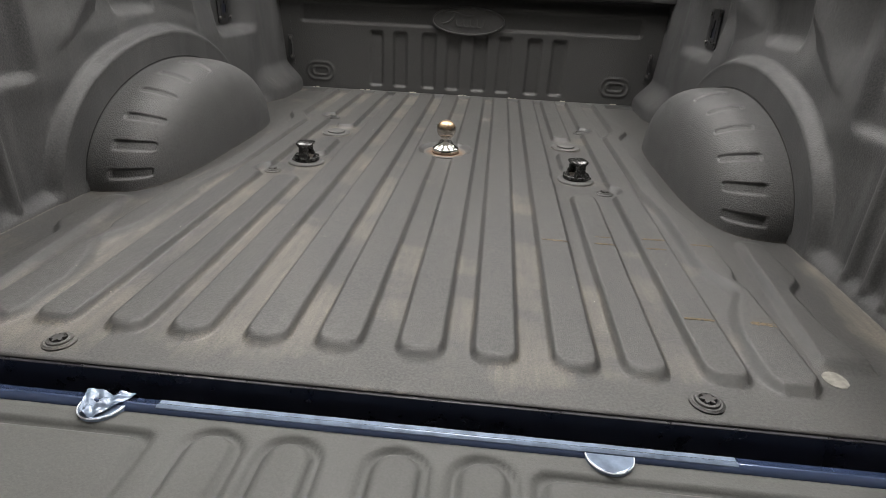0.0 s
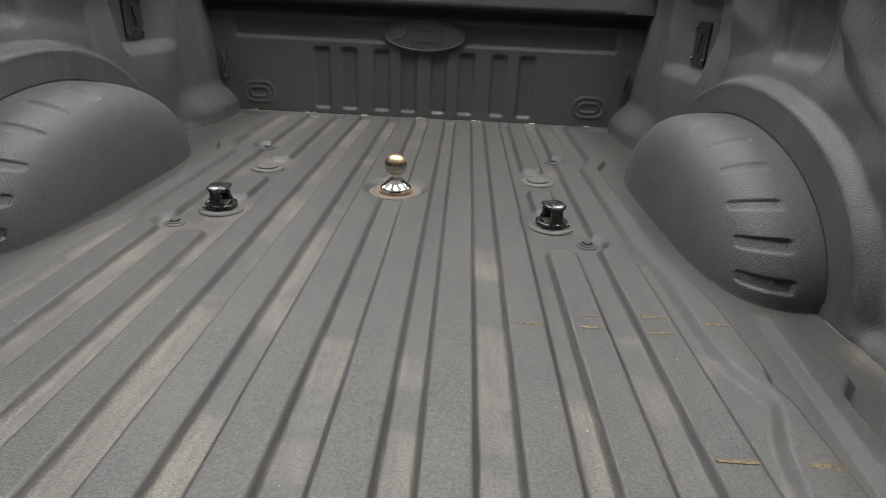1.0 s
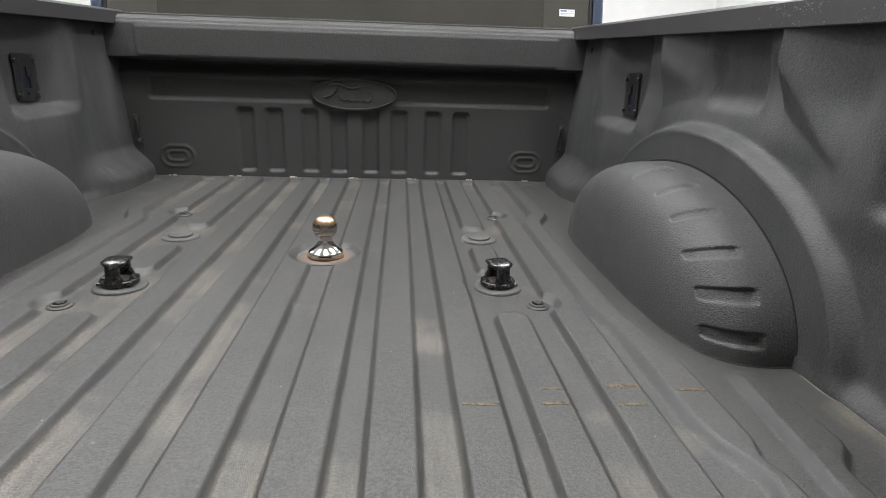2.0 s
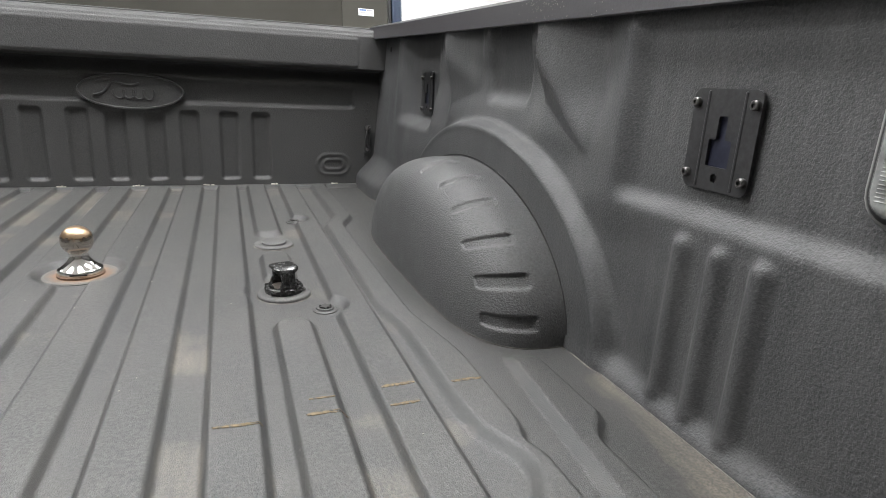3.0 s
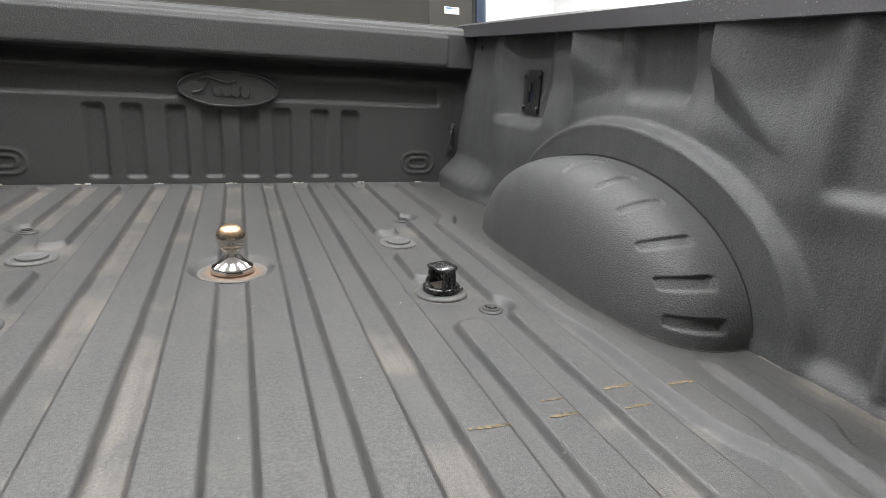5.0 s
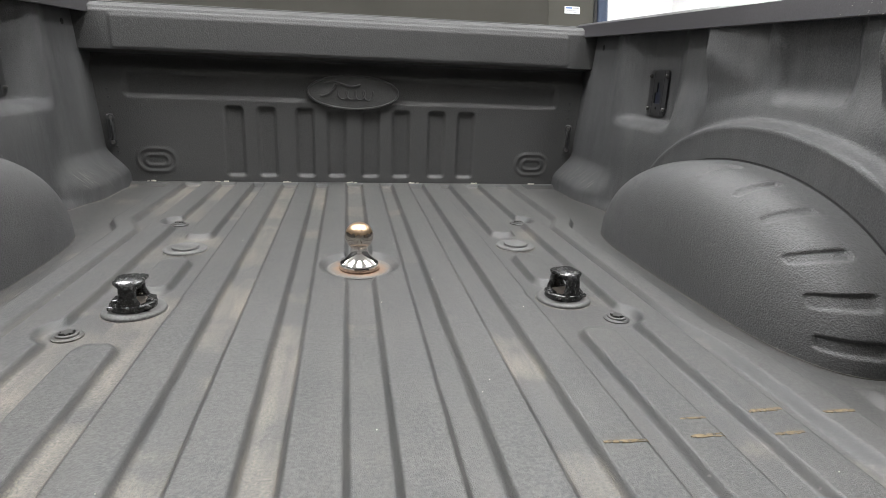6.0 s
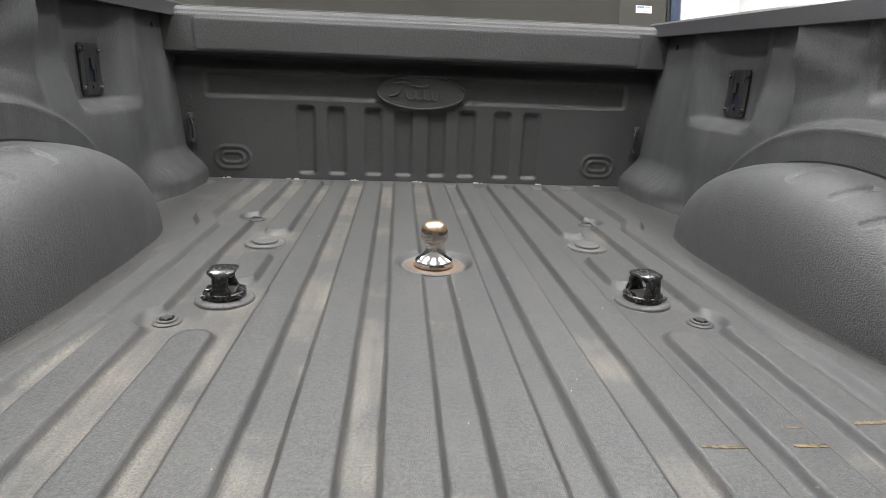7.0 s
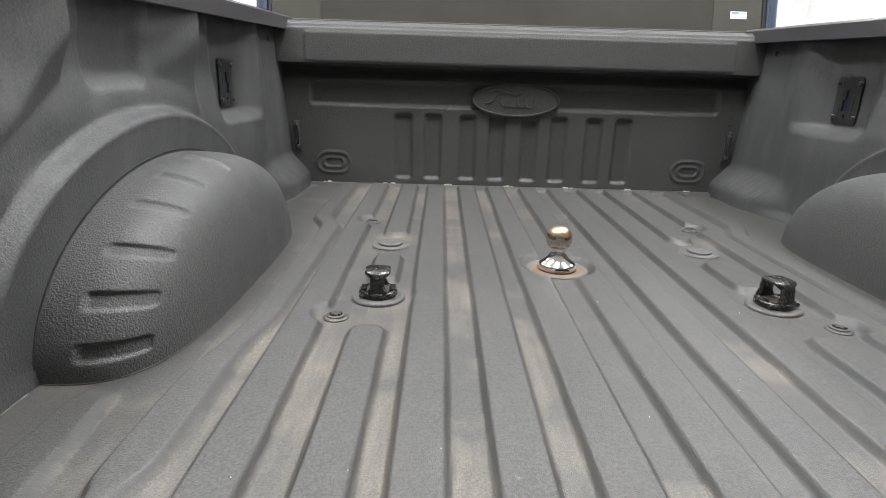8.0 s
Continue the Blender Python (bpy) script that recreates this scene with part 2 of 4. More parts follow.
M_LAMP_RIM = simple("lamp_rim", (0.16, 0.16, 0.155), 0.45, scale=60.0)
M_ROOM = simple("white_wall_paint", (0.82, 0.82, 0.82), 0.8, scale=4.0, vary=0.04)
M_CONCRETE = simple("concrete", (0.33, 0.32, 0.30), 0.6, scale=5.0, vary=0.2)
M_HOUSING = simple("lamp_housing", (0.7, 0.7, 0.7), 0.5, scale=20.0, vary=0.05, bump=0.0)
M_TUBE = material("lamp_tube", (1, 1, 1), 0.5)
shader(M_TUBE).inputs["Emission Color"].default_value = (1.0, 0.985, 0.965, 1)
shader(M_TUBE).inputs["Emission Strength"].default_value = TUBE_POWER


def ball_material():
    """Chrome, its crown rubbed to a coppery brown."""
    m = material("worn_chrome", (0.78, 0.76, 0.73), 0.1, 1.0)
    tex = node(m, "ShaderNodeTexCoord")
    sep = node(m, "ShaderNodeSeparateXYZ")
    wire(m, tex, "Object", sep, "Vector")
    n = node(m, "ShaderNodeTexNoise", Scale=60.0, Detail=4.0, Roughness=0.7)
    wire(m, tex, "Object", n, "Vector")
    up = node(m, "ShaderNodeMapRange", From_Min=0.070, From_Max=0.088, To_Min=-0.25, To_Max=0.3)
    wire(m, sep, "Z", up, "Value")
    add = m.node_tree.nodes.new("ShaderNodeMath")
    add.operation = "ADD"
    wire(m, n, "Fac", add, 0)
    wire(m, up, "Result", add, 1)
    f = ramp(m, add, "Value", [(0.5, 0.0), (0.68, 0.85)])
    # ball darker than its neck: tarnish, and dark reflections put into the colour
    neck = node(m, "ShaderNodeMapRange", From_Min=0.046, From_Max=0.056, To_Min=0.0, To_Max=1.0)
    wire(m, sep, "Z", neck, "Value")
    plain = mix_color(m, neck, "Result", (0.76, 0.74, 0.71), (0.52, 0.47, 0.42))
    c = mix_color(m, f, "Color", (plain, 2), (0.42, 0.285, 0.165))
    wire(m, c, 2, shader(m), "Base Color")
    r = ramp(m, add, "Value", [(0.45, 0.08), (0.75, 0.36)])
    wire(m, r, "Color", shader(m), "Roughness")
    return m


M_BALL = ball_material()


def socket_material():
    """Grey coated plate, rusting from the middle outwards."""
    m = material("rusty_socket", (0.09, 0.085, 0.08), 0.72)
    tex = node(m, "ShaderNodeTexCoord")
    sep = node(m, "ShaderNodeSeparateXYZ")
    wire(m, tex, "Object", sep, "Vector")
    flat = node(m, "ShaderNodeCombineXYZ")
    wire(m, sep, "X", flat, "X")
    wire(m, sep, "Y", flat, "Y")
    far = m.node_tree.nodes.new("ShaderNodeVectorMath")
    far.operation = "LENGTH"
    wire(m, flat, "Vector", far, 0)
    n = node(m, "ShaderNodeTexNoise", Scale=55.0, Detail=5.0, Roughness=0.7)
    wire(m, tex, "Object", n, "Vector")
    rim = node(m, "ShaderNodeMapRange", From_Min=0.040, From_Max=0.066, To_Min=0.35, To_Max=-0.25)
    wire(m, far, "Value", rim, "Value")
    add = m.node_tree.nodes.new("ShaderNodeMath")
    add.operation = "ADD"
    wire(m, n, "Fac", add, 0)
    wire(m, rim, "Result", add, 1)
    f = ramp(m, add, "Value", [(0.35, 0.0), (0.75, 0.8)])
    c = mix_color(m, f, "Color", (0.105, 0.100, 0.092), (0.20, 0.115, 0.065))
    wire(m, c, 2, shader(m), "Base Color")
    bumped(m, [(n, "Fac", 0.0006, 0.5)])
    return m


M_SOCKET = socket_material()


# ---------------- mesh helpers ----------------
def mesh_object(name, verts, faces, mat, parent=None, smooth=True, label=""):
    me = bpy.data.meshes.new(name)
    me.from_pydata([tuple(v) for v in verts], [], faces)
    me.materials.append(mat)
    if smooth:
        me.polygons.foreach_set("use_smooth", [True] * len(me.polygons))
    me.update()
    ob = new(name, me)
    ob.parent = parent
    if label:
        ob["label"] = label
    return ob


def part(name, bm, mat, parent=None, label="", smooth=False, angle=0.6):
    me = bpy.data.meshes.new(name)
    bm.normal_update()
    if smooth:
        for f in bm.faces:
            f.smooth = True
        for e in bm.edges:
            if len(e.link_faces) == 2 and e.calc_face_angle() > angle:
                e.smooth = False
    bm.to_mesh(me)
    bm.free()
    me.materials.append(mat)
    ob = new(name, me)
    ob.parent = parent
    if label:
        ob["label"] = label
    return ob


def empty(name, at=(0, 0, 0)):
    ob = new(name)
    ob.location = at
    return ob


def block(cx, cy, cz, sx, sy, sz, bevel=0.0, segments=2):
    bm = bmesh.new()
    bmesh.ops.create_cube(bm, size=1.0, matrix=Matrix.LocRotScale((cx, cy, cz), None, (sx, sy, sz)))
    if bevel:
        bmesh.ops.bevel(bm, geom=bm.edges[:], offset=bevel, segments=segments, affect="EDGES", profile=0.5)
    return bm


def lathe(profile, seg=40, m=None):
    """A turned solid about z from (radius, height) pairs, bottom to top."""
    bm = bmesh.new()
    rings = []
    for r, z in profile:
        if r < 1e-6:
            rings.append([bm.verts.new((0, 0, z))])
        else:
            rings.append([bm.verts.new((r * math.cos(2 * math.pi * k / seg), r * math.sin(2 * math.pi * k / seg), z)) for k in range(seg)])
    for a, b in zip(rings, rings[1:]):
        for k in range(seg):
            q = [a[k % len(a)], a[(k + 1) % seg % len(a)], b[(k + 1) % seg % len(b)], b[k % len(b)]]
            q = list(dict.fromkeys(q))
            if len(q) > 2:
                bm.faces.new(q)
    if m:
        bmesh.ops.transform(bm, matrix=m, verts=bm.verts[:])
    return bm


def sweep(path, sections, closed_ends=True):
    """A tube through the points of path; sections[i] holds the points (side, up) at path[i], in the given frame (side vector, up vector)."""
    bm = bmesh.new()
    rings = []
    for (p, side, up), sec in zip(path, sections):
        rings.append([bm.verts.new(Vector(p) + Vector(side) * a + Vector(up) * b) for a, b in sec])
    n = len(rings[0])
    for r0, r1 in zip(rings, rings[1:]):
        for k in range(n):
            bm.faces.new((r0[k], r0[(k + 1) % n], r1[(k + 1) % n], r1[k]))
    if closed_ends:
        bm.faces.new(rings[0][::-1])
        bm.faces.new(rings[-1])
    bmesh.ops.recalc_face_normals(bm, faces=bm.faces[:])
    return bm


def rod(points, r, seg=10):
    path, secs = [], []
    pts = [Vector(p) for p in points]
    for i, p in enumerate(pts):
        t = (pts[min(i + 1, len(pts) - 1)] - pts[max(i - 1, 0)]).normalized()
        ref = Vector((1, 0, 0)) if abs(t.x) < 0.8 else Vector((0, 1, 0))
        side = t.cross(ref).normalized()
        up = side.cross(t).normalized()
        path.append((p, side, up))
        secs.append([(r * math.cos(2 * math.pi * k / seg), r * math.sin(2 * math.pi * k / seg)) for k in range(seg)])
    return sweep(path, secs)


def ss(a, b, x):
    """Smooth step from 0 at a to 1 at b."""
    t = np.clip((x - a) / (b - a), 0.0, 1.0)
    return t * t * (3 - 2 * t)


def band(x, a, b, soft):
    return ss(a - soft / 2, a + soft / 2, x) * (1 - ss(b - soft / 2, b + soft / 2, x))


def capsule(x, y, x0, x1, y0, y1, soft, r=None):
    """1 inside a rounded rectangle, falling to 0 over soft outside its edge."""
    r = min(x1 - x0, y1 - y0) / 2 if r is None else r
    dx = np.abs(x - (x0 + x1) / 2) - ((x1 - x0) / 2 - r)
    dy = np.abs(y - (y0 + y1) / 2) - ((y1 - y0) / 2 - r)
    d = np.hypot(np.maximum(dx, 0), np.maximum(dy, 0)) + np.minimum(np.maximum(dx, dy), 0) - r
    return 1 - ss(-soft / 2, soft / 2, d)


def sheet(name, xyz, mat, back=None, flip=False):
    """A pressed sheet from a grid of points (rows, columns, 3). back: (axis, value), the plane that closes its other side."""
    h, w, _ = xyz.shape
    verts = [tuple(v) for v in xyz.reshape(-1, 3)]
    idx = np.arange(h * w).reshape(h, w)
    quads = np.stack([idx[:-1, :-1], idx[:-1, 1:], idx[1:, 1:], idx[1:, :-1]], -1).reshape(-1, 4)
    faces = [tuple(q) if not flip else tuple(q[::-1]) for q in quads.tolist()]
    if back:
        rim = [*idx[0, :-1], *idx[:-1, -1], *idx[-1, :0:-1], *idx[:0:-1, 0]]
        first = len(verts)
        for k in rim:
            v = list(verts[k])
            v[back[0]] = back[1]
            verts.append(tuple(v))
        n = len(rim)
        for k in range(n):
            a, b, c, d = int(rim[k]), int(rim[(k + 1) % n]), first + (k + 1) % n, first + k
            faces.append((d, c, b, a) if not flip else (a, b, c, d))
        faces.append(tuple(range(first, first + n)) if not flip else tuple(range(first + n - 1, first - 1, -1)))
    ob = mesh_object(name, verts, faces, mat)
    if back:
        flags = [True] * len(quads) + [False] * (len(faces) - len(quads))
        ob.data.polygons.foreach_set("use_smooth", flags)
    return ob


# ---------------- the bed floor ----------------
BOLTS = [(sx * x, y) for x, y in ((0.447, 0.022), (0.444, 0.845), (0.459, 1.519)) for sx in (-1, 1)]
PUCKS = [(sx * 0.380, 0.940) for sx in (-1, 1)]
COVERS = [(sx * 0.387, 1.290) for sx in (-1, 1)]
BALL = (0.0, 1.140)
RIB = 0.0125
REAR, FRONT = -0.018, 2.080


def floor_height(x, y):
    ax = np.abs(x)
    z = np.zeros_like(x)
    side = 0.012
    # long ribs: centre, half width
    for c, w in ((0.060, 0.0335), (0.168, 0.0325), (0.283, 0.0325)):
        z = np.maximum(z, capsule(ax, y, c - w, c + w, 0.062, 2.4, side, 0.028))
    # the rib that the pucks interrupt
    for y0, y1 in ((0.062, 0.800), (1.012, 1.205), (1.375, 2.4)):
        z = np.maximum(z, capsule(ax, y, 0.350, 0.412, y0, y1, side, 0.028))
    z = np.maximum(z, capsule(ax, y, 0.461, 0.525, 0.066, 2.4, side, 0.026))
    # outer ribs, which widen and jog behind the wheelhouse; a round bite in the inner one
    ahead = 0.045 * ss(1.42, 1.56, y)
    inner = 0.556 - 0.022 * ss(0.68, 0.86, y) + 0.034 * np.exp(-((y - 0.335) / 0.060) ** 2) - 0.012 * (1 - ss(0.16, 0.26, y)) + ahead
    outer = 0.618 - 0.030 * ss(0.58, 0.82, y) - 0.011 * np.exp(-((y - 0.376) / 0.022) ** 2) + ahead
    ends = ss(0.050, 0.068, y - 1.2 * np.maximum(0.0, np.abs(ax - 0.58) - 0.020))
    z = np.maximum(z, ss(-0.011, 0.011, ax - inner) * ss(-0.005, 0.005, outer - ax) * ends)
    inner = 0.626 + 0.098 * y
    outer = 0.730 - 0.034 * (1 - ss(0.345, 0.405, y)) + 0.022 * (1 - ss(0.12, 0.26, y))
    ends = ss(0.115, 0.145, y) * (1 - ss(0.555, 0.600, y + 0.9 * np.maximum(0.0, np.abs(ax - 0.70) - 0.018)))
    z = np.maximum(z, 0.85 * ss(-0.010, 0.010, ax - inner) * ss(-0.005, 0.005, outer - ax) * ends)
    # flats round the fittings
    for cx, cy, r in ((0.444, 0.845, 0.036), (0.459, 1.519, 0.036), (0.380, 0.940, 0.064), (0.387, 1.290, 0.062)):
        z = z * ss(r - 0.006, r + 0.012, np.hypot(ax - cx, y - cy))
    z = z * ss(0.068, 0.088, np.hypot(x - BALL[0], y - BALL[1]))
    # level strip along the front wall
    return RIB * np.maximum(z, ss(2.040, 2.062, y))


xs = np.arange(-0.835, 0.8351, 0.0027)
ys = np.arange(REAR, FRONT + 0.006, 0.0090)
gx, gy = np.meshgrid(xs, ys)
gz = floor_height(gx, gy) + 0.0006 * np.sin(gx * 9.0 + 1.3) * np.sin(gy * 6.1)
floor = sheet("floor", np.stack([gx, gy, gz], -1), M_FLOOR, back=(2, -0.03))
tagged(floor, "ribbed truck bed floor in worn grey sprayed liner, dusty in its channels", "bed floor", kind="structure")

# ---------------- side walls ----------------
def rail_z(y):
    return 0.5005 + 0.0247 * y


def soft_least(a, b, r=0.006):
    """The smaller of the two, rounded where they meet."""
    h = np.clip(0.5 + 0.5 * (b - a) / r, 0, 1)
    return b * (1 - h) + a * h - r * h * (1 - h)


def wall_x(y, z):
    """Distance of the wall's inner face from the middle of the bed."""
    x = 0.820 + 0.012 * z
    # front end
    f = ss(1.72, 1.86, y)
    x = x * (1 - f) + f * (0.818 + 0.075 * z)
    # fillet at the floor
    x = x - 0.018 * (1 - ss(0.0, 0.04, z)) ** 1.5 * (1 - ss(1.66, 1.80, y))
    # swelling over the front corner of the floor
    x = x - 0.062 * ss(1.62, 1.86, y) * (1 - ss(0.035, 0.135, z))
    # the panel over the wheelhouse lies deeper
    x = x + (0.008 * ss(0.20, 0.30, z) + 0.015 * ss(0.32, 0.42, z)) * ss(0.55, 0.66, y) * (1 - ss(1.64, 1.74, y))
    x = x + 0.006 * ss(0.435, 0.475, y) * (1 - ss(0.62, 0.70, y)) * ss(0.004, 0.045, z) * (1 - ss(0.19, 0.26, z))
    # boss round the wheelhouse, with a rounded lip
    e = np.sqrt(((y - 1.05) / np.where(y < 1.05, 0.563, 0.49)) ** 2 + (np.maximum(z, 0) / 0.345) ** 2)
    m = 1 - ss(0.925, 0.985, e)
    x = x * (1 - m) + (0.800 - 0.004 * (1 - ss(0.0, 0.03, z))) * m
    x = x - 0.0055 * np.exp(-((e - 0.952) / 0.026) ** 2) * ss(-0.01, 0.02, z)
    # deep recess of the front bracket
    x = x + 0.010 * ss(0.28, 0.34, z) * band(y, 1.300, 1.72, 0.05) * (1 - m)
    k = ss(1.425, 1.500, y) * (1 - ss(1.625, 1.800, y)) * ss(0.268, 0.306, z) * (1 - m)
    x = x * (1 - k) + (0.879 + 0.008 * (z - 0.37)) * k
    # two gussets: a facet that leans in towards the rail, a lower one that falls back, a straight front edge
    low = 0.072 * (y - 1.292) + 0.300 * (z - 0.355)
    top = 0.0350 * (y - 1.105) / 0.185
    x = x - np.clip(soft_least(low, top), 0, 0.0350) * (1 - ss(1.2865, 1.2925, y))
    low = -0.235 * (y - 0.820) + 0.485 * (z - 0.388)
    top = 0.0340 * (y - 0.640) / 0.175
    x = x - np.clip(soft_least(low, top), 0, 0.0345) * (1 - ss(0.8155, 0.8215, y))
    x = x + 0.018 * band(y, 0.890, 1.065, 0.028) * ss(0.366, 0.402, z)
    # rear recess with a ledge below
    x = x + 0.017 * band(y, 0.06, 0.550, 0.045) * ss(0.254, 0.282, z)
    # the top leans in under the rail
    x = x - 0.004 * ss(0.43, 0.50, z) * (1 - ss(0.54, 0.64, y)) - 0.010 * ss(0.44, 0.50, z) * band(y, 0.830, 1.11, 0.02)
    # three upright ribs
    for c in (0.405, 0.346, 0.287):
        x = x - 0.011 * capsule(y, z, c - 0.012, c + 0.012, 0.018, 0.240, 0.014)
    return x


def side_wall(name, s, label):
    ys = np.unique(np.concatenate([np.arange(REAR, FRONT + 0.031, 0.006), np.arange(0.812, 0.826, 0.0015), np.arange(1.283, 1.297, 0.0015)]).round(4))
    vs = np.linspace(0, 1, 92)
    gy, gv = np.meshgrid(ys, vs)
    gz = -0.012 + gv * (rail_z(gy) + 0.022 + 0.012)
    gx = s * wall_x(gy, gz)
    ob = sheet(name, np.stack([gx, gy, gz], -1), M_WALL, back=(0, s * 0.935), flip=s > 0)
    tagged(ob, label, "bed side", kind="structure")
    for y0, y1 in ((REAR, 0.575), (1.49, 2.0)):
        line = [(s * (float(wall_x(np.float64(y), np.float64(0.0))) - 0.001), y, 0.001) for y in np.linspace(y0, y1, 40)]
        part("seam_bead", rod(line, 0.0011, 6), M_SETTLED, ob, "pale dusty sealant line", smooth=True)
    return ob


wall_right = side_wall("wall_right", 1, "pressed truck bed side wall in pebbled black liner, scuffed at its upper ridge")
wall_left = side_wall("wall_left", -1, "pressed truck bed side wall in pebbled black liner, dusty recesses")


def rail_cap(s):
    """Plastic cap along the bed side's top: lip inwards, crowned top, lip outwards."""
    sec = [(0.811, -0.001), (0.815, -0.003), (0.818, 0.0), (0.820, 0.030), (0.828, 0.037), (0.925, 0.037), (0.936, 0.030), (0.944, 0.0),
           (0.948, 0.0), (0.947, 0.034), (0.936, 0.0455), (0.824, 0.0455), (0.813, 0.038)]
    path, secs = [], []
    for y in np.linspace(REAR - 0.01, FRONT + 0.035, 40):
        path.append(((0, y, rail_z(y)), (s, 0, 0), (0, 0, 1)))
        secs.append(sec)
    ob = part("rail_cap", sweep(path, secs), M_CAP, smooth=True, angle=0.9)
    return tagged(ob, "black plastic cap along the top of the bed side", "rail cap", "rail caps")


rail_cap(1)
rail_cap(-1)

for s in (-1, 1):
    skin = part("outer_panel", block(s * 0.9415, 1.02, 0.03, 0.010, 2.07, 0.92, 0.003), M_BLUE, wall_right if s > 0 else wall_left, "blue painted outer side")

# ---------------- front wall ----------------
SLOTS = [0.060, 0.169, 0.2995, 0.408]


def front_y(x, z):
    ax = np.abs(x)
    y = np.full_like(x, FRONT)
    # long shallow recess, lower edge lit
    y = y + 0.012 * capsule(x, z, -0.748, 0.748, 0.300, 0.376, 0.016, 0.012)
    # slots
    for c in SLOTS:
        y = y + 0.012 * capsule(ax, z, c - 0.029, c + 0.029, 0.036, 0.270, 0.012, 0.010)
    # oval pressings
    d = capsule(ax, z, 0.604, 0.736, 0.043, 0.129, 0.007)
    e = capsule(ax, z, 0.614, 0.726, 0.053, 0.119, 0.005)
    g = capsule(ax, z, 0.629, 0.711, 0.064, 0.108, 0.005)
    h = capsule(ax, z, 0.637, 0.703, 0.072, 0.100, 0.005)
    y = y - 0.0032 * d + 0.0036 * e - 0.0034 * g + 0.0050 * h
    # padded header over an undercut
    y = y + 0.034 * ss(0.382, 0.431, z) - 0.090 * ss(0.431, 0.442, z)
    y = y + 0.006 * ss(0.556, 0.564, z) + 0.022 * ss(0.570, 0.581, z)
    y = y - 0.004 * capsule(x, z, -0.752, 0.752, 0.446, 0.547, 0.012, 0.012)
    return y


xs = np.arange(-0.872, 0.8721, 0.0042)
zs = np.concatenate([np.arange(-0.012, 0.427, 0.0045), np.arange(0.427, 0.447, 0.0015), np.arange(0.447, 0.5825, 0.0045)])
gx, gz = np.meshgrid(xs, zs)
wall_front = sheet("wall_front", np.stack([gx, front_y(gx, gz), gz], -1), M_FRONT, back=(1, 2.135))
tagged(wall_front, "pressed front wall of the truck bed in black liner with slots and a padded header", "front wall", kind="structure")


def emblem():
    """Oval badge moulded into the wall: rim and plain raised strokes."""
    base = empty("emblem", (0, FRONT - 0.004, 0.332))
    a, b = 0.158, 0.058
    n = 72
    bm = bmesh.new()
    rings = []
    for k, (q, out) in enumerate(((1.012, -0.016), (1.010, 0.0060), (0.998, 0.0110), (0.976, 0.0110), (0.960, 0.0045), (0.0, 0.0052))):
        if q == 0:
            rings.append([bm.verts.new((0, -out, 0))])
            continue
        rings.append([bm.verts.new((q * a * math.cos(2 * math.pi * i / n), -out, (b - (1 - q) * a) * math.sin(2 * math.pi * i / n))) for i in range(n)])
    for r0, r1 in zip(rings, rings[1:]):
        for i in range(n):
            q = list(dict.fromkeys([r0[i], r0[(i + 1) % n], r1[(i + 1) % len(r1)], r1[i % len(r1)]]))
            bm.faces.new(q)
    bmesh.ops.recalc_face_normals(bm, faces=bm.faces[:])
    part("oval_plate", bm, M_FRONT, base, smooth=True)
    # plain raised shapes in place of the lettering
    wave = [(-0.052 + 0.118 * u - 0.0085 * math.sin(2 * math.pi * 4 * u), -0.0062, -0.010 + (0.0125 + 0.004 * u) * math.cos(2 * math.pi * 4 * u)) for u in np.linspace(0, 1, 110)]
    part("raised_shape", rod(wave, 0.0030, 8), M_FRONT, base, smooth=True)
    swoosh = [(-0.100 + 0.125 * u, -0.0062, 0.027 + 0.007 * math.sin(2 * math.pi * u)) for u in np.linspace(0, 1, 30)]
    part("raised_shape", rod(swoosh, 0.0038, 8), M_FRONT, base, smooth=True)
    stem = [(-0.083 + 0.022 * u - 0.03 * (1 - u) ** 3, -0.0062, -0.026 + 0.054 * u + 0.012 * (1 - u) ** 4) for u in np.linspace(0, 1, 24)]
    part("raised_shape", rod(stem, 0.0038, 8), M_FRONT, base, smooth=True)
    return tagged(base, "oval maker's badge moulded in black liner on the front wall", "badge")


emblem()

# ---------------- wheelhouses ----------------
WH_Y, WH_A, WH_B, WH_W, WH_N = 1.042, 0.443, 0.252, 0.174, 3.7
GROOVES = [(0.172, 0.092, 0.60, 0.004), (0.434, 0.090, 0.60, 0.003), (0.70, 0.066, 0.55, 0.001), (0.985, 0.050, 0.50, 0.006), (1.235, 0.046, 0.70, 0.010), (1.52, 0.085, 0.85, 0.010)]


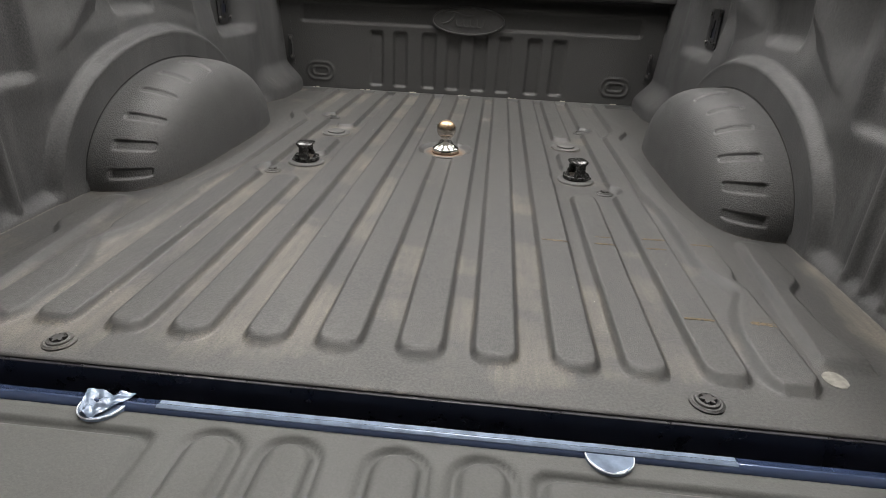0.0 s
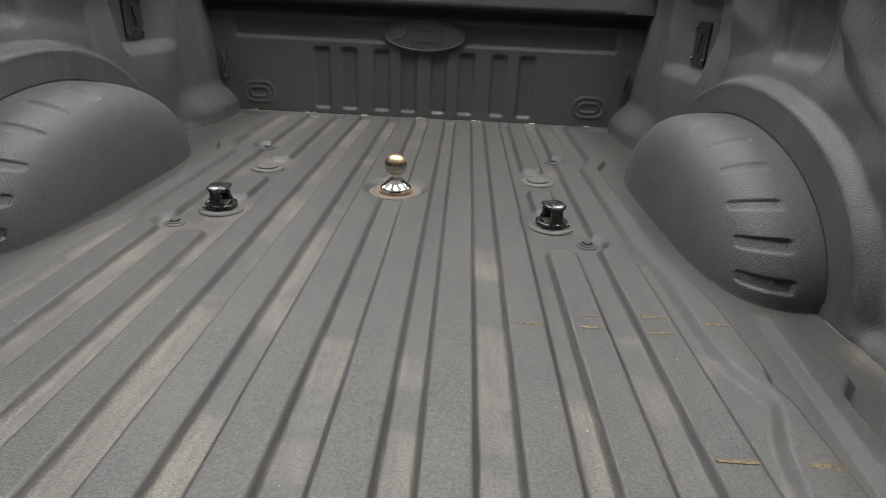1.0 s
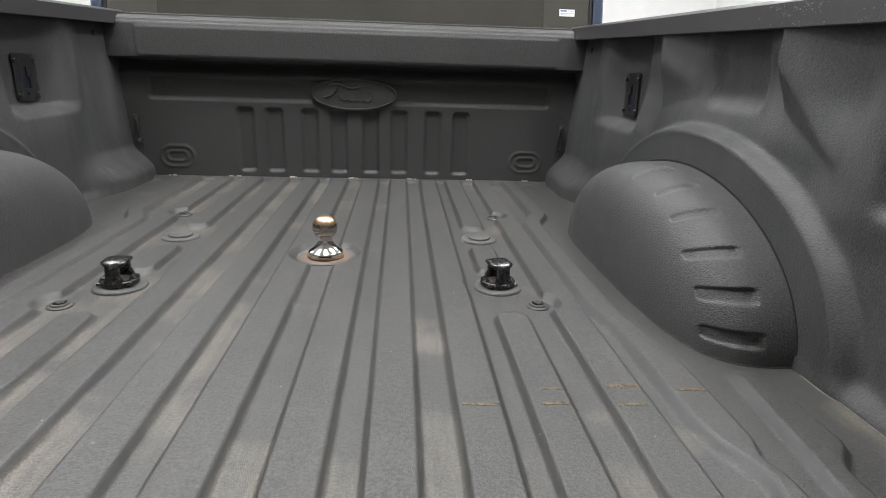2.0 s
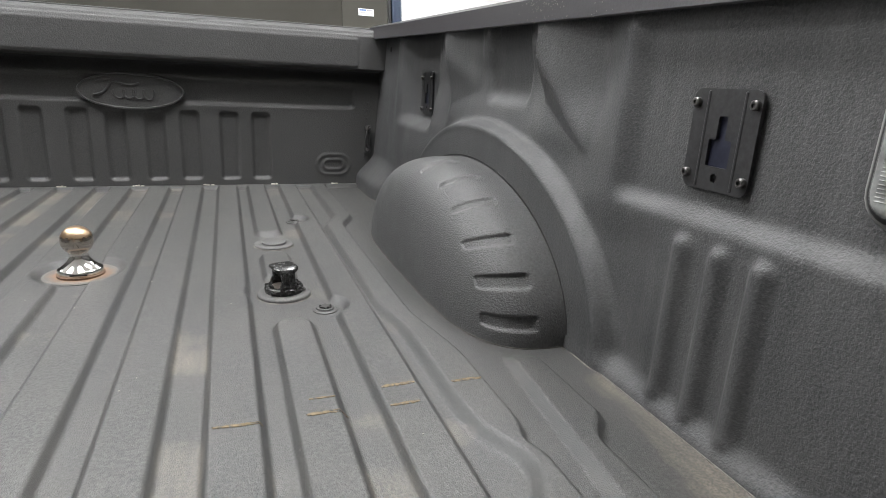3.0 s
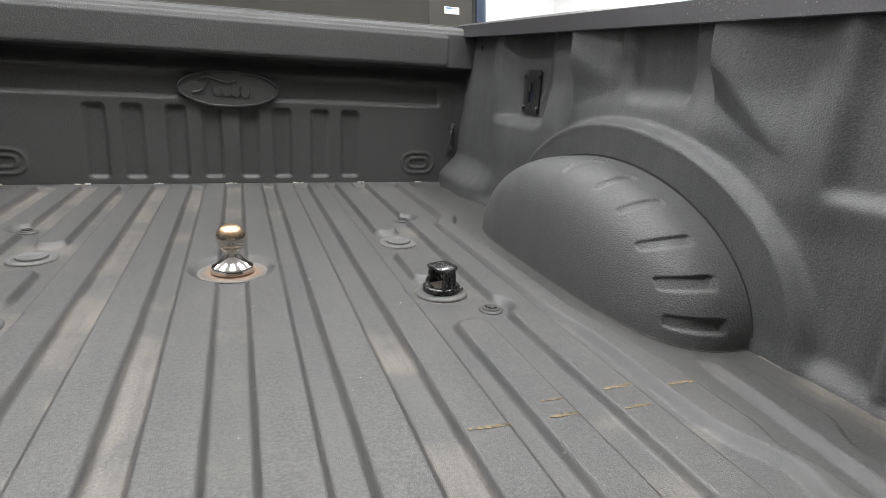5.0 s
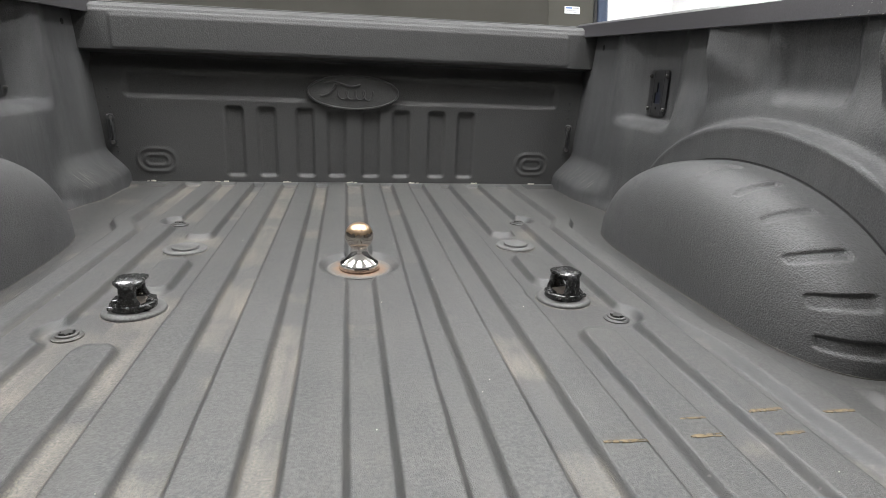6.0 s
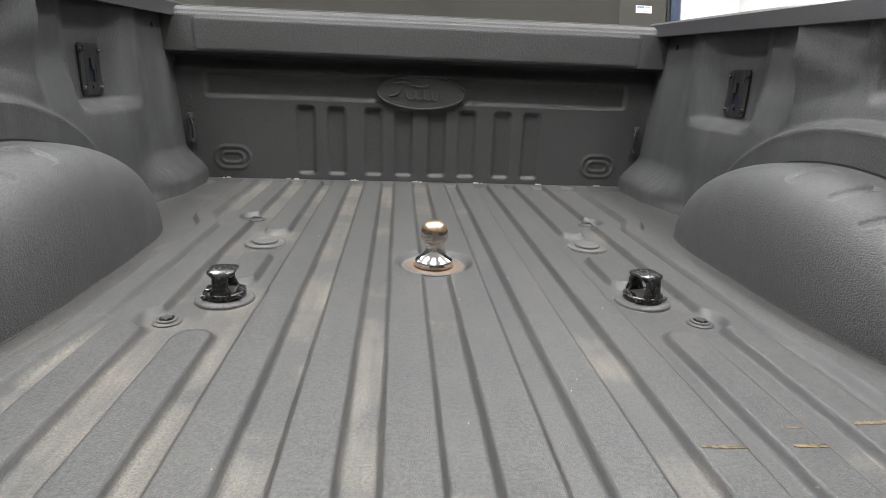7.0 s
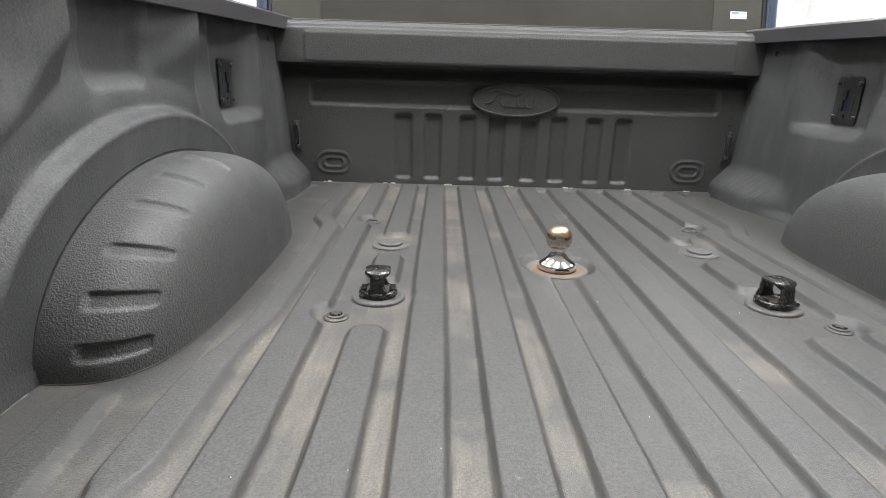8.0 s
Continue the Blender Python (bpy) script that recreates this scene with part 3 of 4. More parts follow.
def wheelhouse(s):
    th = np.linspace(0, math.pi, 380)
    ph = np.concatenate([np.linspace(0, math.pi / 2, 92)])
    t, p = np.meshgrid(th, ph)
    X = np.sin(p) ** (2 / WH_N)
    R = np.cos(p) ** (2 / WH_N)
    x = 0.810 - WH_W * X
    # pressed grooves across the crown, on the rear half
    g = np.zeros_like(t)
    for c, w, d, q in GROOVES:
        g = np.maximum(g, d * capsule(x, (t - c) * 0.30, 0.670 + q, 0.744 + q, -w * 0.15, w * 0.15, 0.007, 0.006))
    R = R - 0.030 * g
    y = WH_Y - WH_A * R * np.cos(t)
    z = -0.002 + WH_B * R * np.sin(t)
    ob = sheet("wheelhouse", np.stack([s * x, y, z], -1), M_ARCH, flip=s > 0)
    ring = [(s * (0.810 - WH_W * math.sin(q) ** (2 / WH_N)), WH_Y - d * WH_A * math.cos(q) ** (2 / WH_N), 0.001)
            for d, qs in ((1, np.linspace(0.0, math.pi / 2, 40)), (-1, np.linspace(math.pi / 2, 0.0, 40)[1:])) for q in (float(v) for v in qs)]
    part("sealant_bead", rod(ring, 0.0010, 6), M_BEAD, ob, "pale dusty sealant line", smooth=True)
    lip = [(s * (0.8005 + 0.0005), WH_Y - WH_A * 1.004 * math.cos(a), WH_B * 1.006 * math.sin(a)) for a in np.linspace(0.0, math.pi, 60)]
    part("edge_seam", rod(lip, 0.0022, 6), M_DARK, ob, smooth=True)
    return tagged(ob, "rounded wheelhouse in pebbled black liner with grooves over its crown", "wheelhouse", "wheelhouses")


wheelhouse(1)
wheelhouse(-1)

# ---------------- gooseneck ball ----------------
def gooseneck_ball():
    base = empty("gooseneck_ball", (BALL[0], BALL[1], 0.0))
    part("socket_plate", lathe([(0.0, 0.0), (0.0660, 0.0), (0.0672, 0.0016), (0.0655, 0.0034), (0.0610, 0.0034), (0.0560, 0.0022), (0.044, 0.0022), (0.0, 0.0022)], 64), M_SOCKET, base, "grey socket plate, rusty towards its middle", smooth=True, angle=0.9)
    part("rust_ring", lathe([(0.0, 0.002), (0.0425, 0.002), (0.043, 0.006), (0.041, 0.0075), (0.0, 0.0075)], 48), M_RUST_RING, base, smooth=True)
    prof = [(0.0, 0.0075), (0.0395, 0.0075), (0.0405, 0.009), (0.0405, 0.0155), (0.0385, 0.0175)]
    for k in range(13):
        u = k / 12
        prof.append((0.0375 - 0.0205 * (1 - (1 - u) ** 2.2), 0.018 + 0.030 * u))
    r, c = 0.0295, 0.0735
    for k in range(15):
        a = -0.95 + k * (1.20 + 0.95) / 14
        prof.append((r * math.cos(a), c + r * math.sin(a)))
    prof += [(0.0095, 0.1015), (0.0, 0.1015)]
    part("ball", lathe(prof, 56), M_BALL, base, "chrome ball with coppery worn crown", smooth=True, angle=0.9)
    b = block(0, 0, 0, 0.030, 0.002, 0.0035, 0.0006)
    bmesh.ops.transform(b, matrix=pose(0.004, -0.0404, 0.0122), verts=b.verts[:])
    part("stamped_bar", b, M_DARK, base)
    return tagged(base, "chrome gooseneck hitch ball with coppery worn top in a rusty socket", "hitch ball")


gooseneck_ball()


# ---------------- safety chain anchors, covers, bolts ----------------
def chain_anchor(x, y, turn):
    base = empty("chain_anchor", (x, y, 0.0))
    base.rotation_euler = (0, 0, math.radians(turn))
    part("flange", lathe([(0.0, 0.0), (0.0500, 0.0), (0.0508, 0.0010), (0.0506, 0.0044), (0.0488, 0.0066), (0.0445, 0.0084), (0.0390, 0.0090), (0.0, 0.0088)], 56), M_RUBBER, base, "grey rubber flange", smooth=True, angle=0.9)
    part("dusty_edge", lathe([(0.0500, 0.0), (0.0528, 0.0), (0.0526, 0.0008), (0.0512, 0.0016), (0.0500, 0.0014)], 56), M_SETTLED, base, "pale dust round the flange", smooth=True)
    part("collar", lathe([(0.0, 0.0086), (0.0350, 0.0086), (0.0362, 0.0100), (0.0366, 0.0170), (0.0358, 0.0192), (0.0340, 0.0208), (0.0290, 0.0214), (0.0262, 0.0196), (0.0, 0.0192)], 52), M_STEEL_BLACK, base, smooth=True, angle=0.7)
    # dust on the collar, its brown also painting the tan reflection under the bridge
    part("tan_seat", lathe([(0.0, 0.0190), (0.0235, 0.0190), (0.0230, 0.0200), (0.0, 0.0203)], 32), M_RUST, base, "brown dust with the tan reflection under the bridge", smooth=True)
    # squared bridge along y: rear leg, saddle top with wings, front leg
    path, secs = [], []
    n = 56
    for k in range(n + 1):
        a = math.pi * k / n
        co, si = math.cos(a), math.sin(a)
        cy = -0.0262 * math.copysign(abs(co) ** 0.40, co)
        up = abs(si) ** 0.46
        cz = 0.0110 + 0.0460 * up
        high = float(ss(0.80, 1.0, np.float64(up)))
        low = float(1 - ss(0.16, 0.50, np.float64(up)))
        wide = 0.0132 + 0.0106 * high + 0.0062 * low
        thick = 0.0074 - 0.0016 * high
        path.append(((0, cy, cz), (1, 0, 0), (0, -co, si)))
        sec = []
        for q in range(20):
            g = 2 * math.pi * q / 20
            c2, s2 = math.cos(g), math.sin(g)
            u = wide * math.copysign(abs(c2) ** 0.50, c2)
            v = thick * math.copysign(abs(s2) ** 0.58, s2)
            # the saddle's wings thin out to their rims
            sec.append((u, v * (1 - 0.30 * high * (u / 0.0238) ** 2) + 0.0008 * high * (u / 0.0238) ** 2))
        secs.append(sec)
    part("bridge", sweep(path, secs), M_STEEL_BLACK, base, smooth=True, angle=1.2)
    for sx in (-1, 1):
        part("lug", block(sx * 0.0270, 0.004, 0.0205, 0.012, 0.026, 0.0060, 0.0022), M_STEEL_BLACK, base)
        latch = part("latch", block(sx * 0.0262, -0.0235, 0.0150, 0.0150, 0.0062, 0.0066, 0.0016), M_STEEL_BLACK, base)
        part("latch_mark", block(sx * 0.0262, -0.0269, 0.0150, 0.0100, 0.0006, 0.0030, 0.0002), M_BOLT, latch, "bare metal mark")
    return tagged(base, "glossy black steel chain anchor on a grey rubber floor flange", "chain anchor", "chain anchors")


for x, y in PUCKS:
    chain_anchor(x, y, 14 if x > 0 else 2)


def puck_cover(x, y):
    base = empty("puck_cover", (x, y, 0.0))
    part("flange", lathe([(0.0, 0.0), (0.0465, 0.0), (0.0474, 0.0010), (0.0472, 0.0038), (0.0455, 0.0056), (0.0405, 0.0068), (0.0330, 0.0070), (0.0305, 0.0060), (0.0, 0.0060)], 52), M_RUBBER, base, smooth=True, angle=0.9)
    part("dusty_edge", lathe([(0.0465, 0.0), (0.0492, 0.0), (0.0490, 0.0008), (0.0478, 0.0014), (0.0465, 0.0012)], 52), M_SETTLED, base, "pale dust round the cover", smooth=True)
    part("plug", lathe([(0.0, 0.0058), (0.0288, 0.0058), (0.0296, 0.0070), (0.0292, 0.0096), (0.0278, 0.0108), (0.0255, 0.0104), (0.0240, 0.0098), (0.0, 0.0100)], 44), M_RUBBER, base, smooth=True, angle=0.7)
    return tagged(base, "round grey rubber cover over an unused floor socket", "socket cover", "socket covers")


for x, y in COVERS:
    puck_cover(x, y)


def star(bm_r, h, lobes=6):
    bm = bmesh.new()
    ring = []
    for k in range(lobes * 4):
        a = 2 * math.pi * k / (lobes * 4)
        r = bm_r * (1 + 0.30 * math.cos(lobes * a))
        ring.append((r * math.cos(a), r * math.sin(a)))
    lo = [bm.verts.new((x, y, 0)) for x, y in ring]
    hi = [bm.verts.new((x * 0.9, y * 0.9, h)) for x, y in ring]
    n = len(ring)
    for k in range(n):
        bm.faces.new((lo[k], lo[(k + 1) % n], hi[(k + 1) % n], hi[k]))
    bm.faces.new(hi)
    return bm


def bed_bolt(x, y, turn):
    base = empty("bed_bolt", (x, y, 0.0))
    base.rotation_euler = (0, 0, turn)
    part("washer", lathe([(0.0, 0.0), (0.0225, 0.0), (0.0225, 0.0022), (0.019, 0.0042), (0.0165, 0.0038), (0.0155, 0.0062), (0.0120, 0.0072), (0.0105, 0.0045), (0.0, 0.0045)], 32), M_FLOOR, base, smooth=True)
    bm = star(0.0098, 0.0045)
    bmesh.ops.translate(bm, vec=(0, 0, 0.0045), verts=bm.verts[:])
    part("bolt_head", bm, M_HEAD, base)
    return tagged(base, "lobed bolt head in a liner-coated washer on the floor", "bolt", "floor bolts")


for k, (x, y) in enumerate(BOLTS):
    bed_bolt(x, y, 0.4 + 0.7 * k)


# ---------------- bracket plates on the walls ----------------
def cut_plate(w, h, key, hole, thick):
    """A plate in the (y, z) plane with rounded corners, a stepped keyhole and a small hole through it. key: half widths of slot and box, their heights."""
    a, b, k0, k1, k2 = key
    r, c = hole
    us = sorted({-w / 2, -b, -a, -r, r, a, b, w / 2})
    vs = sorted({-h / 2, c - r, c + r, k0, k1, k2, h / 2})
    bm = bmesh.new()
    grid = [[bm.verts.new((0, u, v)) for u in us] for v in vs]
    for j in range(len(vs) - 1):
        for i in range(len(us) - 1):
            u, v = (us[i] + us[i + 1]) / 2, (vs[j] + vs[j + 1]) / 2
            if (abs(u) < a and k1 < v < k2) or (abs(u) < b and k0 < v < k1) or (abs(u) < r and abs(v - c) < r):
                continue
            bm.faces.new((grid[j][i], grid[j][i + 1], grid[j + 1][i + 1], grid[j + 1][i]))
    bmesh.ops.delete(bm, geom=[v for v in bm.verts if not v.link_faces], context="VERTS")
    out = bmesh.ops.extrude_face_region(bm, geom=bm.faces[:])
    bmesh.ops.translate(bm, vec=(thick, 0, 0), verts=[g for g in out["geom"] if isinstance(g, bmesh.types.BMVert)])
    bmesh.ops.recalc_face_normals(bm, faces=bm.faces[:])

    def posts(inside, size):
        found = [e for e in bm.edges if abs(e.verts[0].co.x - e.verts[1].co.x) > thick / 2 and inside(e.verts[0].co) and e.calc_face_angle(0) > 0.5]
        bmesh.ops.bevel(bm, geom=found, offset=size, segments=4, affect="EDGES", profile=0.5)

    posts(lambda p: abs(p.y) > w / 2 - 1e-4 and abs(p.z) > h / 2 - 1e-4, 0.010)
    posts(lambda p: abs(p.y) < r + 1e-4 and abs(p.z - c) < r + 1e-4, r * 0.8)
    posts(lambda p: abs(p.y) < b + 1e-4 and k0 - 1e-4 < p.z < k2 + 1e-4, 0.0025)
    return bm


def bracket_plate(s, x, y, z, w, h, turn=0.0, tilt=0.0):
    """Cargo bracket plate: ridged steel with a keyhole and four screws. It faces the middle of the bed."""
    base = empty("bracket_plate", (s * x, y, z))
    base.rotation_euler = (0, tilt * -s, turn + (math.pi if s > 0 else 0.0))
    k = w / 0.112
    a, b = 0.0075 * k, 0.0190 * k
    part("plate", cut_plate(w, h, (a, b, -0.031, 0.001, 0.028), (0.0058 * k, -0.0440), 0.004), M_PLATE, base)
    for d in (-1, 1):
        part("ridge", block(0.0038, d * w * 0.27, 0, 0.0025, 0.004, h * 0.96, 0.0012), M_PLATE, base)
    part("back_box", block(-0.0030, 0, -0.004, 0.004, w * 0.46, h * 0.62, 0.0008), M_BACKBOX, base, "blue metal behind the keyhole, darkened as if in shade")
    for dy in (-1, 1):
        for dz in (-1, 1):
            scr = part("screw", lathe([(0, 0.0), (0.0058, 0.0), (0.0058, 0.006), (0.0045, 0.0075), (0.0026, 0.0075), (0.0026, 0.005), (0, 0.005)], 18,
                                      pose(0.003, dy * w * 0.43, dz * h * 0.36, 0, 90, 0)), M_BOLT, base, smooth=True, angle=0.5)
    return tagged(base, "dark steel bracket plate with keyhole and four screws on bed side", "bracket", "cargo brackets")


# blue metal, darkened to paint the shade of a deeper box
M_BACKBOX = simple("bracket_inside", (0.022, 0.025, 0.042), 0.35, 0.2, scale=60.0)
for s in (-1, 1):
    bracket_plate(s, 0.8385, 0.3885, 0.360, 0.101, 0.118, -0.02 * s)
    bracket_plate(s, 0.8765, 1.583, 0.376, 0.100, 0.128)


# ---------------- corner tie-down loops, wall holes ----------------
def tie_loop(x, y, z, turn):
    base = empty("tie_down_loop", (x, y, z))
    base.rotation_euler = (0, 0, turn)
    part("strap", block(0, -0.002, 0, 0.022, 0.004, 0.104, 0.0018), M_PLATE, base)
    for dz in (-0.040, 0.040):
        part("eyelet", lathe([(0.0, 0.0), (0.0135, 0.0), (0.0135, 0.0030), (0.0115, 0.0042), (0.0, 0.0042)], 24, pose(0, -0.0025, dz, 90, 0, 0)), M_PLATE, base, smooth=True)
    pts = [(0, -0.004, -0.034)] + [(0, -0.004 - 0.017 * math.sin(math.pi * k / 12) ** 0.6, -0.034 + 0.068 * k / 12) for k in range(1, 12)] + [(0, -0.004, 0.034)]
    part("loop", rod(pts, 0.0038), M_PLATE, base, smooth=True)
    for dz in (-0.040, 0.040):
        part("screw", lathe([(0, 0), (0.007, 0), (0.0062, 0.005), (0, 0.006)], 16, pose(0, -0.0062, dz, 90, 0, 0)), M_BOLT, base, smooth=True)
    return tagged(base, "black steel tie-down loop bolted in the bed corner", "tie-down", "tie-downs")


tie_loop(0.803, 2.072, 0.186, -0.6)
tie_loop(-0.803, 2.072, 0.186, 0.6)

for s in (-1, 1):
    for z in (0.113, 0.128, 0.262, 0.292, 0.318):
        bm = lathe([(0, 0), (0.0045, 0), (0.0038, 0.003), (0, 0.0036)], 12, pose(s * (0.790 + 0.06 * (z - 0.11)), FRONT + 0.0005, z, 90, 0, 0))
        part("rivet", bm, M_PLATE, wall_front, smooth=True)
    for y, z, r in ((1.955, 0.513, 0.010),):
        bm = lathe([(0, 0), (r, 0), (r * 0.9, 0.001), (0, 0.001)], 16, pose(s * float(wall_x(np.float64(y), np.float64(z))), y, z, 0, -90 * s, 0))
        hole = part("drilled_hole", bm, M_DARK, wall_right if s > 0 else wall_left)

# ---------------- bed lamp and rear hook at the open end ----------------
def pill(w, h, rings):
    """A long rounded shell in the (y, z) plane, from rings (x, inset), base first."""
    bm = bmesh.new()
    loops = []
    for x, inset in rings:
        r, straight = w / 2 - inset, (h - w) / 2
        pts = [(r * math.cos(math.pi * k / 12), straight + r * math.sin(math.pi * k / 12)) for k in range(13)]
        pts += [(-u, -v) for u, v in pts]
        loops.append([bm.verts.new((x, u, v)) for u, v in pts])
    n = len(loops[0])
    for l0, l1 in zip(loops, loops[1:]):
        for k in range(n):
            bm.faces.new((l0[k], l0[(k + 1) % n], l1[(k + 1) % n], l1[k]))
    bm.faces.new(loops[0][::-1])
    bm.faces.new(loops[-1])
    bmesh.ops.recalc_face_normals(bm, faces=bm.faces[:])
    return bm


def bed_lamp():
    base = empty("bed_lamp", (0.830, 0.172, 0.383))
    part("gasket", pill(0.066, 0.156, [(0.004, 0.0), (-0.008, 0.0), (-0.012, 0.004)]), M_LAMP_RIM, base, "grey rounded rim", smooth=True, angle=0.9)
    part("bezel", pill(0.056, 0.146, [(-0.010, 0.0), (-0.0145, 0.001), (-0.016, 0.004)]), M_DARK, base, smooth=True, angle=0.9)
    lens = part("lens", pill(0.047, 0.136, [(-0.012, 0.0), (-0.020, 0.0015), (-0.024, 0.006), (-0.025, 0.012)]), M_LENS, base, "clear ribbed lens", smooth=True, angle=0.9)
    for k in range(30):
        part("lens_rib", block(-0.0249, 0, -0.052 + 0.0036 * k, 0.0012, 0.026, 0.0014, 0.0004, 1), M_LENS, lens)
    return tagged(base, "clear ribbed bed lamp with a grey rim on the bed side", "lamp")


bed_lamp()
tie_loop(0.800, 0.112, 0.032, -1.5)

# ---------------- open tailgate ----------------
TG_Z = -0.016


def tailgate():
    base = empty("tailgate", (0, -0.055, TG_Z))
    part("inner_shell", block(0, -0.30, -0.058, 1.60, 0.57, 0.06, 0.012, 3), M_BLUE, base, "blue painted shell")
    xs = np.arange(-0.795, 0.7951, 0.006)
    ys = np.arange(-0.560, -0.0189, 0.004)
    gx, gy = np.meshgrid(xs, ys)
    z = np.zeros_like(gx)
    ditch = np.zeros_like(gx)
    for a, b, top, soft, rad in ((-0.188, -0.132, -0.047, 0.010, None), (-0.094, -0.038, -0.047, 0.010, None), (0.032, 0.088, -0.047, 0.010, None), (0.132, 0.188, -0.047, 0.010, None),
                                 (-0.74, -0.245, -0.062, 0.010, 0.016), (0.228, 0.74, -0.062, 0.010, 0.016)):
        z = np.maximum(z, capsule(gx, gy, a, b, -0.42, top, soft, rad))
        ditch = np.maximum(ditch, capsule(gx, gy, a - 0.010, b + 0.010, -0.43, top + 0.010, soft, rad))
    gz = -0.0035 + 0.012 * z - 0.008 * ditch - 0.0025 * ss(-0.026, -0.019, gy)
    liner_panel = sheet("liner_panel", np.stack([gx, gy, gz], -1), M_FLOOR_PLAIN, back=(2, -0.02))
    liner_panel.parent = base
    # painted edge strip, with its fold
    path, secs = [], []
    for x in np.linspace(-0.80, 0.80, 60):
        path.append(((x, 0, 0), (0, 1, 0), (0, 0, 1)))
        secs.append([(-0.0215, -0.03), (-0.0215, -0.007), (-0.0200, -0.002), (-0.0160, 0.0002), (-0.0145, 0.0018), (-0.0120, 0.0026), (-0.0095, 0.0018), (-0.0082, 0.0006), (-0.0015, 0.0004), (0.0, -0.0010), (0.0, -0.03)])
    part("edge_strip", sweep(path, secs), M_BLUE_DEEP, base, "glossy blue painted edge", smooth=True, angle=0.9)
    # clear film left on the middle of the edge, and crumpled over one lug
    path, secs = [], []
    for k, x in enumerate(np.linspace(-0.255, 0.458, 70)):
        lift = 0.0005 + 0.0003 * math.sin(0.9 * k) * math.sin(0.31 * k + 1.0)
        path.append(((x, 0, 0), (0, 1, 0), (0, 0, 1)))
        secs.append([(-0.0165, -0.004), (-0.0163, 0.0006 + lift), (-0.0145, 0.0020 + lift), (-0.0120, 0.0028 + lift), (-0.0095, 0.0019 + lift), (-0.0080, 0.0007 + lift),
                     (-0.0015, 0.0005 + lift), (0.0006, -0.0008), (0.0006, -0.006)])
    film = part("film", sweep(path, secs), M_FILM, base, "pale glossy protective film", smooth=True, angle=0.5)
    verts, faces = [], []
    nu, nv = 26, 20
    for j in range(nv):
        for i in range(nu):
            u, v = i / (nu - 1), j / (nv - 1)
            x, y = -0.355 + 0.066 * u - 0.004 * v + 0.012 * v * (1 - 2 * u), 0.001 - 0.046 * v * math.sin(math.pi * (0.10 + 0.80 * u)) ** 0.5
            fold = 0.0030 * math.sin(9.0 * u + 5.0 * v) + 0.0022 * math.sin(19.0 * u - 7.0 * v + 1.0) + 0.0012 * math.sin(23.0 * v + 11.0 * u)
            verts.append((x, y, 0.0050 + fold * (0.3 + 0.7 * math.sin(math.pi * u))))
    faces = [(j * nu + i, j * nu + i + 1, (j + 1) * nu + i + 1, (j + 1) * nu + i) for j in range(nv - 1) for i in range(nu - 1)]
    bm = bmesh.new()
    made = [bm.verts.new(v) for v in verts]
    for f in faces:
        bm.faces.new([made[k] for k in f])
    bmesh.ops.recalc_face_normals(bm, faces=bm.faces[:])
    bmesh.ops.solidify(bm, geom=bm.faces[:], thickness=0.0006)
    part("film_crumple", bm, M_FILM, film, "crumpled piece of film", smooth=True, angle=1.2)
    for x in (-0.323, 0.308):
        bm = bmesh.new()
        n = 20
        rings = []
        for r, zz in ((0.029, -0.012), (0.029, -0.0010), (0.0280, 0.0006), (0.0262, 0.0010), (0.0245, 0.0008), (0.0, 0.0008)):
            rings.append([bm.verts.new((x + r * 1.0 * math.cos(math.pi + math.pi * k / n), -0.018 + r * 1.0 * math.sin(math.pi + math.pi * k / n), zz)) for k in range(n + 1)] if r else [bm.verts.new((x, -0.018, zz))])
        for r0, r1 in zip(rings, rings[1:]):
            for k in range(n):
                q = list(dict.fromkeys([r0[k], r0[k + 1], r1[(k + 1) % len(r1)], r1[k % len(r1)]]))
                bm.faces.new(q)
        bmesh.ops.recalc_face_normals(bm, faces=bm.faces[:])
        lug = part("lug", bm, M_FILM, base, "rounded blue lug under film", smooth=True, angle=0.9)
        rim = [(x + 0.0285 * math.cos(math.pi + math.pi * k / 24), -0.018 + 0.0285 * math.sin(math.pi + math.pi * k / 24), 0.0004) for k in range(25)]
        part("film_edge", rod(rim, 0.0009, 6), M_FILM_EDGE, lug, "whitish edge of film", smooth=True)
    return tagged(base, "open blue tailgate lying flat, its inner face in black ribbed liner", "tailgate")


M_FLOOR_PLAIN = liner("tailgate_liner", (0.060, 0.062, 0.060), (0.080, 0.080, 0.075), rough=0.62, grain=560.0, depth=0.0005, flecks=0.3)
tailgate()

sill = part("rear_sill", block(0, -0.0405, -0.095, 1.66, 0.034, 0.05, 0.004), M_BLACK)
tagged(sill, "black painted sill in the gap before the tailgate", "sill", kind="structure")
part("sill_flange", block(0, -0.085, -0.130, 1.66, 0.128, 0.030, 0.003), M_BLACK, sill)
part("sill_bolt", lathe([(0, 0), (0.012, 0), (0.012, 0.005), (0.008, 0.006), (0.008, 0.012), (0, 0.013)], 6, pose(-0.205, -0.040, -0.070)), M_BOLT, sill, "rusty bolt head")
lip = part("floor_lip", block(0, -0.0205, -0.041, 1.66, 0.005, 0.078, 0.001), M_BLACK)
tagged(lip, "black painted rear edge of the bed floor", "floor edge", kind="structure")

